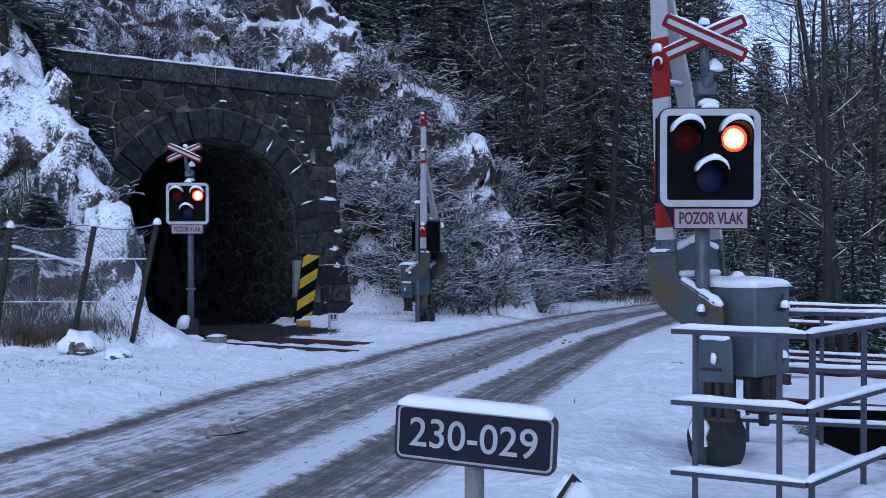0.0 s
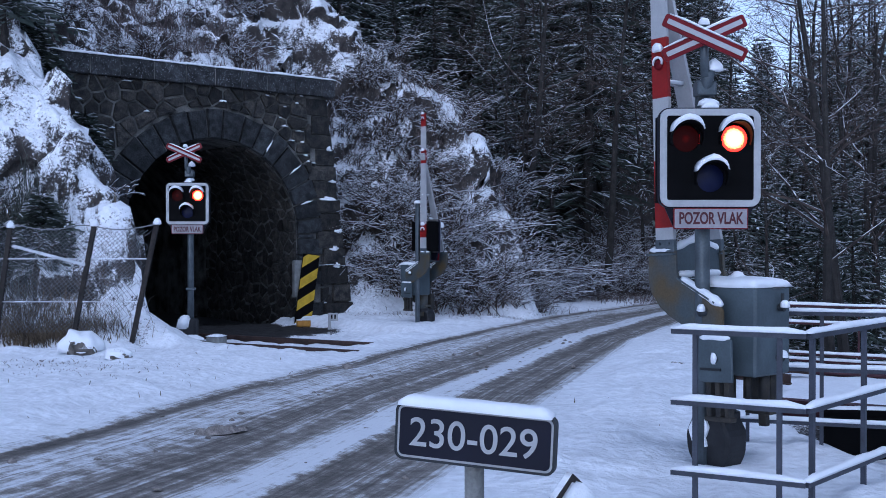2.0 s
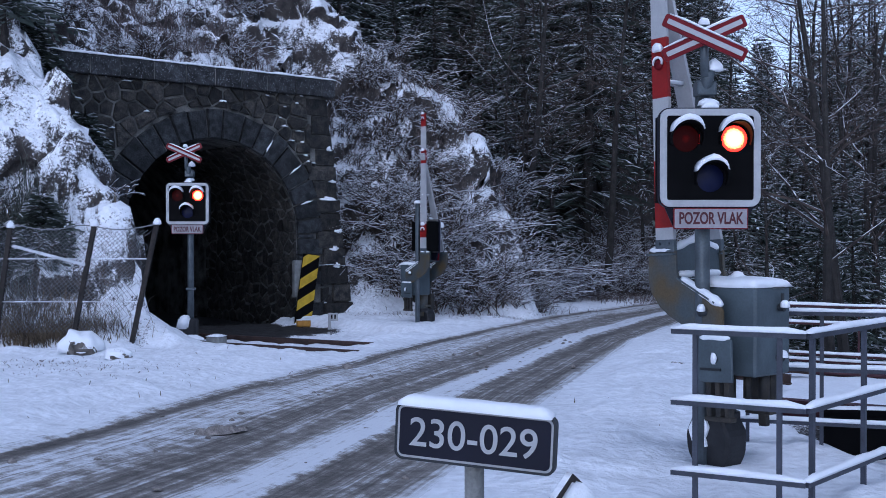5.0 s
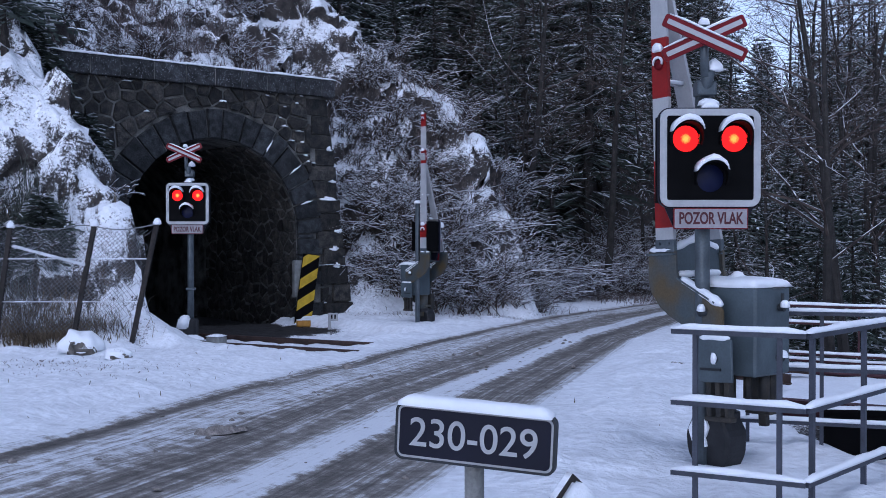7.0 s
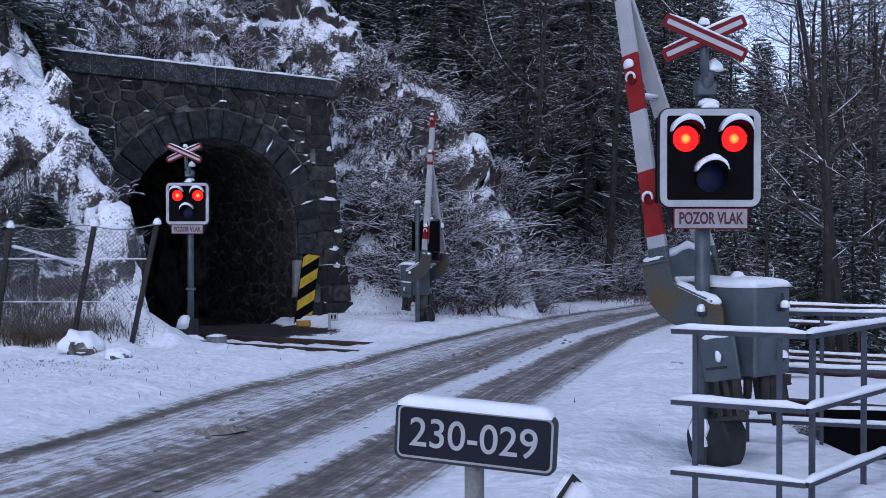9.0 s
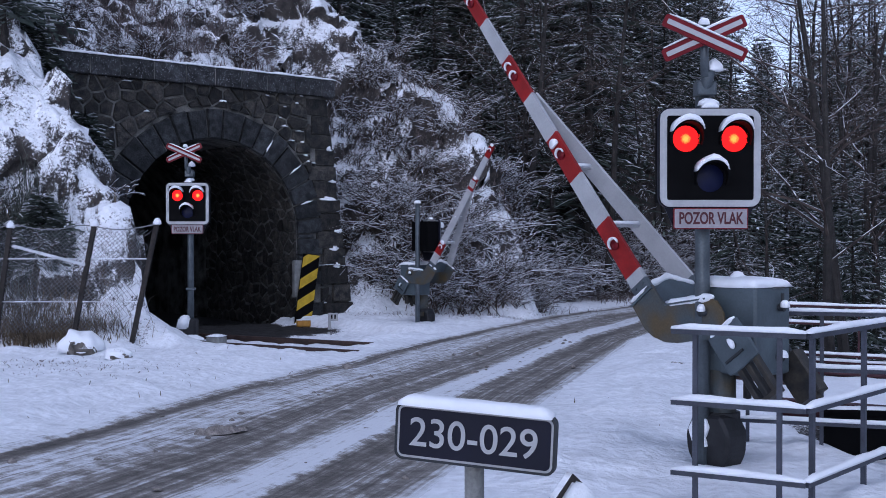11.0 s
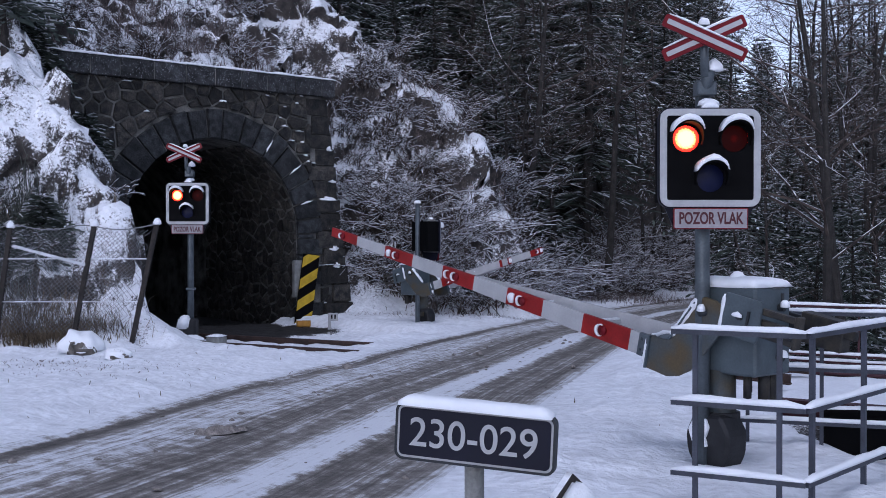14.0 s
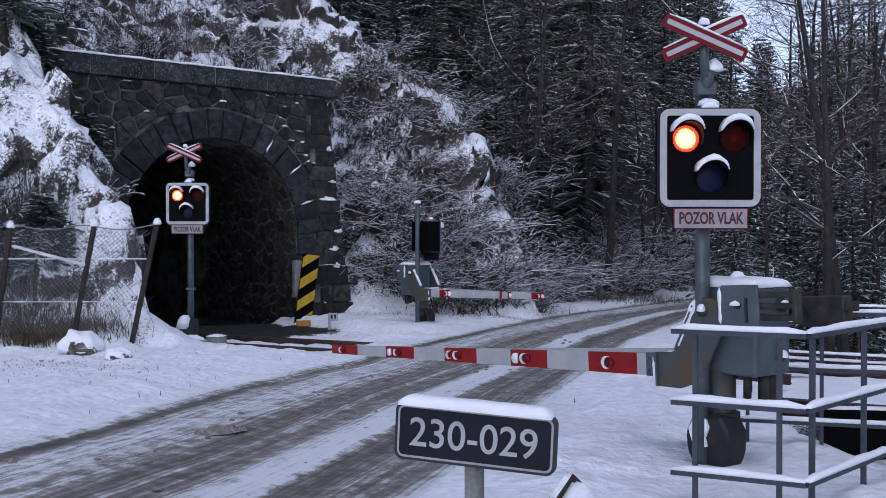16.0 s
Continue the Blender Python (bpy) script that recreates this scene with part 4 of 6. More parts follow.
near_signal = crossing_signal(pose(2.155, 8.7, 0.0, 0, 0, 0), post_base=False)
far_signal = crossing_signal(pose(-4.87, 20.5, 0.0, 0, 0, 0))
near_barrier, near_boom = barrier(pose(2.435, 9.05, 0.0, 0, 0, 129.3), (0.757, 1.335, 1.87, 2.385, 2.90, 3.42, 3.955, 4.48, 5.05, 5.60), True, "raised red and white barrier on blue-grey machine with snow")
far_barrier, far_boom = barrier(pose(-0.56, 25.9, -0.256, 0, 0, -40), (0.66, 0.91, 1.23, 2.66, 2.98, 3.53, 3.84), False, "short red and white barrier beside snowy bushes", half=-0.33)


# ---- number sign ----
def rear_signal():
    """Signal of the far side, seen from behind."""
    s = thing("crossing_signal", pose(-0.30, 25.75, -0.24, 0, 0, 122), "crossing signal with black housing seen from behind", "crossing signal", "crossing signals")
    bm = bmesh.new()
    rod(bm, (0, 0.36, -0.05), (0, 0.36, 2.95), 0.055, seg=12)
    part("post", bm, "galv", s, "galvanised steel post", True)
    bm = bmesh.new()
    lump(bm, (0, 0.36, 2.95), (0.09, 0.09, 0.08), 3)
    part("snow_cap", bm, "cap", s, "fresh white snow", True)
    signal_head(s, 2.16)
    bm = bmesh.new()
    box(bm, (0.05, 0.3, -0.03), (0.75, 0.5, 0.12), 0.02)
    part("footing", bm, "blackbase", s)


rear_signal()


def number_sign():
    s = thing("bridge_number_sign", pose(0.115, 3.9, 0.0, 0, 0, 0), "dark blue bridge number sign topped with snow on grey tube", "sign")
    bm = bmesh.new()
    rod(bm, (0, 0.03, 0.0), (0, 0.03, 1.2), 0.036, seg=16)
    part("post", bm, "concrete", s, "grey tube post", True)
    W, H = 0.60, 0.205
    R = pose(0, -0.02, 1.175, 0, 2.6, -19)
    bm = bmesh.new()
    slab(bm, rounded(W, H, 0.03), 0.03)
    bd = part("sign_board", bm, "white", s, "white rim")
    bd.matrix_basis = R
    bm = bmesh.new()
    ring(bm, rounded(W + 0.006, H + 0.006, 0.032), rounded(W - 0.012, H - 0.012, 0.026), 0.036)
    part("edge", bm, "greydark", bd)
    bm = bmesh.new()
    slab(bm, rounded(W - 0.030, H - 0.030, 0.018), 0.006)
    f = part("sign_face", bm, "navy", bd, "navy blue face")
    f.location = (0, -0.0155, 0)
    writing("230-029", 0.150, 0.001, "white", bd, pose(-0.002, -0.0215, -0.004), xs=0.985, bold=0.0008)
    bm = bmesh.new()
    snowblock(bm, (-W / 2 + 0.012, 0, H / 2 - 0.006), (W / 2 - 0.012, 0, H / 2 - 0.006), 0.075, 0.04, 2)
    part("snow_cap", bm, "cap", bd, "thick white snow", True)
    return s


number_sign()


# ---- railings ----
def railing(pts, heights, posts, label, post_h, snow=0.03, paint="rail_paint"):
    """Steel railing with posts and flat rails; posts as fractions along the runs."""
    r = thing("railing", pose(*pts[0], 0), label, "railing", "steel railings")
    o = Vector((*pts[0], 0))
    for a, b in zip(pts, pts[1:]):
        for i, z in enumerate(heights):
            za, zb = Vector((*a, z)) - o, Vector((*b, z)) - o
            bm = bmesh.new()
            beam(bm, za, zb, 0.05, 0.035)
            beam(bm, za + Vector((0, 0, 0.012)), zb + Vector((0, 0, 0.012)), 0.062, 0.01)
            part("rail", bm, paint, r)
            bm = bmesh.new()
            snowbar(bm, za + Vector((0, 0, 0.017)), zb + Vector((0, 0, 0.017)), 0.06, snow, i + a[0])
            part("snow_cap", bm, "cap", r, "fresh white snow", True)
    for k, f in posts:
        a, b = Vector((*pts[k], 0)), Vector((*pts[k + 1], 0))
        p = a + (b - a) * f - o
        d = (b - a).normalized()
        nrm = Vector((-d.y, d.x, 0)) * 0.05
        g = land((p + o).x, (p + o).y)
        bm = bmesh.new()
        beam(bm, p + nrm + Vector((0, 0, g - 0.3)), p + nrm + Vector((0, 0, post_h)), 0.034, 0.034, up=d)
        part("post", bm, paint, r)
    return r


railing(((1.60, 7.5), (2.40, 7.08), (3.42, 8.2), (6.6, 11.6)), (1.245, 0.75, 0.26), ((0, 0.17), (0, 0.80), (1, 0.138), (1, 0.741), (2, 0.3), (2, 0.7)), "blue-grey steel railing with snow on its rails", 1.235, 0.042)
railing(((2.70, 9.75), (4.3, 9.25), (6.5, 8.55)), (1.22, 0.72, 0.24), ((0, 0.04), (0, 0.42), (0, 0.98), (1, 0.6)), "blue-grey steel railing behind the barrier", 1.2, 0.035)


# ---- tunnel portal ----
A_C, Z_C, R_IN, Z_TOP, FLOOR = 3.77, 1.98, 2.35, 5.62, -0.58
PORTAL = Matrix(((P_T.x, -P_N.x, 0, P_L.x), (P_T.y, -P_N.y, 0, P_L.y), (0, 0, 1, 0), (0, 0, 0, 1)))


def clip(poly, px, pz, nx, nz):
    """Keep the part of a polygon where (p - point) . n <= 0."""
    out = []
    for i, (x0, z0) in enumerate(poly):
        x1, z1 = poly[(i + 1) % len(poly)]
        d0, d1 = (x0 - px) * nx + (z0 - pz) * nz, (x1 - px) * nx + (z1 - pz) * nz
        if d0 <= 0:
            out.append((x0, z0))
        if (d0 < 0 < d1) or (d1 < 0 < d0):
            t = d0 / (d0 - d1)
            out.append((x0 + (x1 - x0) * t, z0 + (z1 - z0) * t))
    return out


def rubble(x0, x1, z0, z1, size, gap, rng, cutter=None, drop=0.0):
    """Uneven stones that fill a rectangle, each as an outline."""
    pts = []
    nx, nz = max(1, round((x1 - x0) / size)), max(1, round((z1 - z0) / (size * 0.8)))
    for j in range(-1, nz + 1):
        for i in range(-1, nx + 1):
            if rng.random() >= drop:
                pts.append((x0 + (i + 0.5 + 0.5 * (j % 2) + rng.uniform(-0.44, 0.44)) * (x1 - x0) / nx, z0 + (j + 0.5 + rng.uniform(-0.3, 0.3)) * (z1 - z0) / nz))
    cells = []
    for i, (cx, cz) in enumerate(pts):
        poly = [(x0, z0), (x1, z0), (x1, z1), (x0, z1)]
        for k, (qx, qz) in enumerate(pts):
            d = math.hypot(qx - cx, qz - cz)
            if k == i or d > size * 3:
                continue
            ux, uz = (qx - cx) / d, (qz - cz) / d
            poly = clip(poly, cx + ux * (d / 2 - gap / 2), cz + uz * (d / 2 - gap / 2), ux, uz)
            if len(poly) < 3:
                break
        if len(poly) >= 3 and cutter:
            poly = cutter(poly, cx, cz)
        if poly and len(poly) >= 3:
            area = abs(sum(p[0] * q[1] - q[0] * p[1] for p, q in zip(poly, poly[1:] + poly[:1]))) / 2
            if area > 0.012:
                cells.append(poly)
    return cells


def pillow(poly, depth, place, rng, inset=0.16):
    """Rough stone on an outline: sides, chamfer and an uneven face. place maps (x, out, z) to space."""
    bm = bmesh.new()
    cx, cz = sum(p[0] for p in poly) / len(poly), sum(p[1] for p in poly) / len(poly)
    r0 = [bm.verts.new(place(x, 0.0, z)) for x, z in poly]
    r1 = [bm.verts.new(place(x, depth * rng.uniform(0.45, 0.7), z)) for x, z in poly]
    r2 = [bm.verts.new(place(x + (cx - x) * inset, depth * rng.uniform(0.85, 1.15), z + (cz - z) * inset)) for x, z in poly]
    n = len(poly)
    for i in range(n):
        j = (i + 1) % n
        bm.faces.new((r0[i], r0[j], r1[j], r1[i]))
        bm.faces.new((r1[i], r1[j], r2[j], r2[i]))
    c = bm.verts.new(place(cx, depth * rng.uniform(1.0, 1.3), cz))
    for i in range(n):
        bm.faces.new((r2[i], r2[(i + 1) % n], c))
    bmesh.ops.recalc_face_normals(bm, faces=bm.faces)
    return bm


def edge_at(z):
    return 7.02 + 0.86 * max(0.0, (Z_TOP - z)) / 5.9


def build_portal():
    rng = random.Random(4)
    p = thing("tunnel_portal", PORTAL, "dark rubble-stone tunnel portal with snowy coping", "tunnel portal")
    # core with the bore through it
    bm = bmesh.new()
    n = 28
    prof = [(A_C - R_IN, FLOOR - 0.4)] + [(A_C - R_IN * math.cos(math.pi * i / n), Z_C + R_IN * math.sin(math.pi * i / n)) for i in range(n + 1)] + [(A_C + R_IN, FLOOR - 0.4)]
    for y in (0.0, 1.0):
        lo = [bm.verts.new((a, y, z)) for a, z in prof[1:-1]]
        hi = [bm.verts.new((a, y, Z_TOP)) for a, z in prof[1:-1]]
        for i in range(n):
            f = (lo[i], lo[i + 1], hi[i + 1], hi[i])
            bm.faces.new(f if y == 0 else f[::-1])
        q = [bm.verts.new(c) for c in ((-1.0, y, FLOOR - 0.4), (prof[0][0], y, FLOOR - 0.4), (prof[0][0], y, Z_TOP), (-1.0, y, Z_TOP))]
        bm.faces.new(q if y == 0 else q[::-1])
        q = [bm.verts.new(c) for c in ((prof[-1][0], y, FLOOR - 0.4), (edge_at(FLOOR) - 0.02, y, FLOOR - 0.4), (edge_at(Z_TOP) - 0.02, y, Z_TOP), (prof[-1][0], y, Z_TOP))]
        bm.faces.new(q if y == 0 else q[::-1])
    e0, e1 = edge_at(FLOOR) - 0.02, edge_at(Z_TOP) - 0.02
    bm.faces.new([bm.verts.new(c) for c in ((e0, 0, FLOOR - 0.4), (e0, 1, FLOOR - 0.4), (e1, 1, Z_TOP), (e1, 0, Z_TOP))])
    bm.faces.new([bm.verts.new(c) for c in ((-1, 0, Z_TOP), (e1, 0, Z_TOP), (e1, 1, Z_TOP), (-1, 1, Z_TOP))])
    part("wall_core", bm, "mortar", p, "grey mortar between the stones")
    # lining of the bore
    bm = bmesh.new()
    rows = []
    for k in range(15):
        d = 0.02 + k * 1.2
        rows.append([bm.verts.new((a, d, z)) for a, z in prof])
    for r0, r1 in zip(rows, rows[1:]):
        for i in range(len(prof) - 1):
            bm.faces.new((r0[i], r0[i + 1], r1[i + 1], r1[i]))
    bm.faces.new(rows[-1])
    part("tunnel_lining", bm, "mortar", p, "sooty dark tunnel lining")
    bm = bmesh.new()
    v = [bm.verts.new(c) for c in ((A_C - R_IN, -0.05, FLOOR + 0.1), (A_C + R_IN, -0.05, FLOOR + 0.1), (A_C + R_IN, 17, FLOOR + 0.1), (A_C - R_IN, 17, FLOOR + 0.1))]
    bm.faces.new(v)
    part("tunnel_floor", bm, "ballast", p, "dark ballast floor")

    # coping
    x = -0.9
    k = 0
    while x < 7.15:
        w = rng.uniform(0.70, 0.84)
        w = min(w, 7.2 - x)
        if w < 0.3:
            break
        bm = bmesh.new()
        box(bm, (x + w / 2, 0.32, Z_TOP + 0.2), (w - 0.024, 1.0, 0.46 + rng.uniform(-0.015, 0.015)), 0.02)
        part("coping_stone", bm, "coping", p)
        x += w
    bm = bmesh.new()
    box(bm, (3.13, 0.34, Z_TOP + 0.2), (8.0, 0.98, 0.40))
    part("coping_bed", bm, "mortar", p, "mortar in the coping joints")
    bm = bmesh.new()
    snowbar(bm, (-1.0, 0.3, Z_TOP + 0.425), (7.22, 0.3, Z_TOP + 0.425), 1.02, 0.085, 5)
    part("snow_cap", bm, "cap", p, "even white snow on the coping", True)
    # voussoirs
    nv = 19
    R2 = R_IN + 0.74
    cuts = [math.pi * (i + (rng.uniform(-0.14, 0.14) if 0 < i < nv else 0.0)) / nv for i in range(nv + 1)]
    for i in range(nv):
        a0, a1 = cuts[i] + 0.008, cuts[i + 1] - 0.008
        r2 = R2 + rng.uniform(-0.05, 0.02)
        poly = [(A_C - R_IN * math.cos(a0), Z_C + R_IN * math.sin(a0)), (A_C - r2 * math.cos(a0), Z_C + r2 * math.sin(a0)), (A_C - r2 * math.cos(a1), Z_C + r2 * math.sin(a1)), (A_C - R_IN * math.cos(a1), Z_C + R_IN * math.sin(a1))]
        part("voussoir", pillow(poly[::-1], rng.uniform(0.07, 0.11), lambda x, o, z: (x, -o, z), rng, 0.07), "ashlar", p)
        if i > nv * 0.6 and i % 2:
            bm = bmesh.new()
            rr = R_IN + rng.uniform(0.3, 0.55)
            lump(bm, (0, 0, 0), (0.2, 0.04, 0.035), i, 2, 0.8)
            bmesh.ops.transform(bm, matrix=pose(A_C - rr * math.cos(a0), -0.09, Z_C + rr * math.sin(a0), 0, math.degrees(a0) - 180, 0), verts=bm.verts[:])
            part("snow_cap", bm, "cap", p, "dash of snow in a joint", True)
    # quoins of the jambs
    for s in (-1, 1):
        z = FLOOR
        j = 0
        while z < Z_C - 0.1:
            h = min(rng.uniform(0.36, 0.46), Z_C - z)
            w = 0.74 if j % 2 else 0.46
            xa, xb = sorted((A_C + s * R_IN, A_C + s * (R_IN + w)))
            part("jamb_stone", pillow([(xa, z + 0.012), (xb, z + 0.012), (xb, z + h - 0.012), (xa, z + h - 0.012)], 0.09, lambda x, o, z: (x, -o, z), rng, 0.08), "ashlar", p)
            z += h
            j += 1
    # battered quoins of the outer corner, with snow on some ledges
    z = FLOOR - 0.2
    j = 0
    while z < Z_TOP - 0.15:
        h = min(rng.uniform(0.34, 0.5), Z_TOP - z - 0.01)
        e = edge_at(z + h) + rng.uniform(-0.02, 0.03)
        w = rng.uniform(0.75, 0.98) if j % 2 else rng.uniform(0.55, 0.7)
        out = 0.05 + 0.05 * (Z_TOP - z) / 6 + rng.uniform(-0.02, 0.02)
        poly = [(e - w, z + 0.012), (e, z + 0.012), (e - 0.02, z + h - 0.012), (e - w, z + h - 0.012)]
        q = part("quoin", pillow(poly, out, lambda x, o, z: (x, -o, z), rng, 0.06), "stone", p)
        bm = bmesh.new()
        box(bm, (e - w / 2, 0.5, z + h / 2), (w, 1.0, h - 0.024), 0.015)
        part("quoin", bm, "stone", p)
        if rng.random() < 0.6:
            bm = bmesh.new()
            f = rng.uniform(0.3, 0.9)
            lump(bm, (e - w * f * 0.5 - rng.uniform(0, w * 0.3), -out + 0.04, z + h - 0.03), (w * f * 0.3, 0.07, rng.uniform(0.06, 0.13)), j, 3, 0.9)
            part("snow_cap", bm, "cap", q, "clump of snow on a ledge", True)
        z += h
        j += 1

    def cutter(poly, cx, cz):
        if cz > Z_C - 0.2:
            r = math.hypot(cx - A_C, cz - Z_C)
            if r < R2 - 0.26:
                return None
            ux, uz = (A_C - cx) / r, (Z_C - cz) / r
            poly = clip(poly, A_C - ux * (R2 + 0.03), Z_C - uz * (R2 + 0.03), ux, uz)
        else:
            if abs(cx - A_C) < R_IN + 0.48:
                return None
            s = 1 if cx > A_C else -1
            poly = clip(poly, A_C + s * (R_IN + 0.72), cz, -s, 0)
        if len(poly) >= 3:
            poly = clip(poly, edge_at(cz) - 0.66, cz, 1, 0)
        return poly
    for poly in rubble(-0.6, 7.3, FLOOR, Z_TOP - 0.03, 0.37, 0.05, rng, cutter, 0.14):
        st = part("stone", pillow(poly, rng.uniform(0.03, 0.09), lambda x, o, z: (x, -o, z), rng, 0.12), "stone", p)
        cx, zt = sum(q[0] for q in poly) / len(poly), max(q[1] for q in poly)
        if rng.random() < (0.55 if cx > 5.0 else 0.15):
            bm = bmesh.new()
            lump(bm, (cx + rng.uniform(-0.05, 0.05), -0.03, zt - 0.03), (rng.uniform(0.04, 0.12), 0.05, rng.uniform(0.02, 0.05)), cx, 2, 0.8)
            part("snow_cap", bm, "cap", st, "dash of snow on a ledge", True)

    # stones of the visible side of the bore
    jamb = Z_C - FLOOR

    def curl(s, o, w):
        if w < jamb:
            return (A_C + R_IN - o, s, FLOOR + w)
        t = (w - jamb) / R_IN
        return (A_C + (R_IN - o) * math.cos(t), s, Z_C + (R_IN - o) * math.sin(t))
    for poly in rubble(0.06, 5.0, 0.1, jamb + R_IN * 1.25, 0.36, 0.06, rng, None, 0.1):
        part("lining_stone", pillow(poly, rng.uniform(0.03, 0.06), curl, rng, 0.12), "stone", p)
    for o in p.children:
        if o.name.startswith("lining_stone") or o.name.startswith("stone"):
            o.data.polygons.foreach_set("use_smooth", [False] * len(o.data.polygons))
    return p


build_portal()


# ---- track and bridge ----
def track():
    t = thing("railway_track", Matrix.Translation(TMID), "rusty rails on sleepers crossing the snowy road", "track", kind="structure")
    for s in (-0.75, 0.75):
        for a, b in ((-7.2, 1.05 + 0.45 * s), (7.15, 8.9)):
            bm = bmesh.new()
            for i in range(8):
                pa, pb = a + (b - a) * i / 8, a + (b - a) * (i + 1) / 8
                pts = []
                for q in (pa, pb):
                    c = TDIR * q + TSIDE * s
                    z = base_level((c + TMID).y) + (0.12 - 0.05 * (q - 6.7) if q > 6.5 else 0.0)
                    pts.append(Vector((c.x, c.y, z + 0.02)))
                beam(bm, pts[0], pts[1], 0.07, 0.05)
                beam(bm, pts[0] - Vector((0, 0, 0.06)), pts[1] - Vector((0, 0, 0.06)), 0.02, 0.09)
                beam(bm, pts[0] - Vector((0, 0, 0.11)), pts[1] - Vector((0, 0, 0.11)), 0.14, 0.02)
            part("rail", bm, "railsteel", t, "rusty steel rail")
    for k in range(-10, 2):
        c = TDIR * (k * 0.62 + 0.1)
        z = base_level((c + TMID).y) - 0.17
        bm = bmesh.new()
        beam(bm, c - TSIDE * 1.25 + Vector((0, 0, z)), c + TSIDE * 1.25 + Vector((0, 0, z)), 0.24, 0.13)
        part("sleeper", bm, "timber", t, "dark tarred sleeper dusted with snow")
    return t


def bridge():
    b = thing("track_bridge", Matrix.Translation(TMID), "dark red steel girder bridge dusted with snow", "bridge")
    for s in (-1.65, 1.65):
        bm = bmesh.new()
        a, e = TDIR * 6.9 + TSIDE * s, TDIR * 17 + TSIDE * s
        A, E = Vector((a.x, a.y, -0.27)), Vector((e.x, e.y, -0.27))
        beam(bm, A, E, 0.20, 0.03)
        beam(bm, A - Vector((0, 0, 0.14)), E - Vector((0, 0, 0.14)), 0.03, 0.26)
        beam(bm, A - Vector((0, 0, 0.28)), E - Vector((0, 0, 0.28)), 0.24, 0.03)
        part("girder", bm, "girder", b, "dark red painted girder")
    bm = bmesh.new()
    n = 40
    rows = []
    for i in range(n + 1):
        p = TDIR * (6.9 + 10.1 * i / n)
        row = []
        for k in range(13):
            q = p + TSIDE * (-1.55 + 3.1 * k / 12)
            row.append(bm.verts.new((q.x, q.y, -0.30 + 0.05 * noise.noise(Vector((q.x * 2.2, q.y * 2.2, 3))) + (0.05 if k in (3, 9) else 0.0))))
        rows.append(row)
    for r0, r1 in zip(rows, rows[1:]):
        for k in range(12):
            bm.faces.new((r0[k], r0[k + 1], r1[k + 1], r1[k]))
    part("deck_snow", bm, "snow", b, "snow lying over the deck", True)
    for k in range(16):
        c = TDIR * (7.1 + k * 0.62)
        bm = bmesh.new()
        beam(bm, c - TSIDE * 1.6 + Vector((0, 0, -0.42)), c + TSIDE * 1.6 + Vector((0, 0, -0.42)), 0.24, 0.14)
        part("bridge_sleeper", bm, "timber", b, "dark bridge timber under snow")
    return b


track()
bridge()
o = TMID + TDIR * 7.6 - TSIDE * 2.1
e = TMID + TDIR * 17 - TSIDE * 2.1
railing(((o.x, o.y), (e.x, e.y)), (0.76, 0.47, -0.04, -0.15), tuple((0, 0.02 + 0.16 * k) for k in range(7)), "dark red steel railing of the track bridge", 0.75, 0.045, "girder")


# black plate stands in for the deep shade of the void by the bridge
def parapet():
    t = thing("bridge_parapet_plate", pose(3.52, 10.0, 0.0), "black plate standing in for the dark void by the bridge, with snow", "parapet")
    bm = bmesh.new()
    beam(bm, (0, 0, -0.16), (4.0, -0.5, -0.16), 0.05, 0.9)
    beam(bm, (0, 0, 0.29), (4.0, -0.5, 0.29), 0.16, 0.03)
    part("plate", bm, "black", t)
    bm = bmesh.new()
    snowbar(bm, (0, 0, 0.3), (4.0, -0.5, 0.3), 0.15, 0.03, 2)
    part("snow_cap", bm, "cap", t, "thin snow", True)


parapet()


# ---- small things by the tunnel ----
def hazard_board():
    D = 27.6
    h = thing("hazard_marker_board", pose(-3.62, D, -0.38, 0, 8.0, 32), "tall yellow and black striped hazard board leaning by portal", "hazard board")
    W, H = 0.46, 1.85
    bm = bmesh.new()
    slab(bm, [(-W / 2, 0), (W / 2, 0), (W / 2, H), (-W / 2, H)], 0.03)
    bd = part("board", bm, "black", h, "black board")
    k = 0
    z = -0.2
    while z < H:
        poly = [(-W / 2 + 0.004, z), (W / 2 - 0.004, z + 0.34), (W / 2 - 0.004, z + 0.34 + 0.27), (-W / 2 + 0.004, z + 0.27)]
        poly = clip(clip(poly, 0, 0.004, 0, -1), 0, H - 0.004, 0, 1)
        if len(poly) >= 3:
            bm = bmesh.new()
            slab(bm, poly, 0.004, pose(0, -0.018, 0))
            part("stripe", bm, "yellow", bd, "yellow diagonal stripe")
        z += 0.56
    bm = bmesh.new()
    beam(bm, (0.1, 0.05, -0.3), (0.1, 0.05, H * 0.9), 0.06, 0.06, up=(0, 1, 0))
    part("post", bm, "galv", h)


def block(name, m, s, mt, label, cat, snow=0.06):
    t = thing(name, m, label, cat)
    bm = bmesh.new()
    box(bm, (0, 0, s[2] / 2), s, min(s) * 0.12)
    part("body", bm, mt, t)
    if snow:
        bm = bmesh.new()
        snowbar(bm, (-s[0] / 2, 0, s[2] - 0.005), (s[0] / 2, 0, s[2] - 0.005), s[1], snow, s[0])
        part("snow_cap", bm, "cap", t, "fresh white snow", True)
    return t


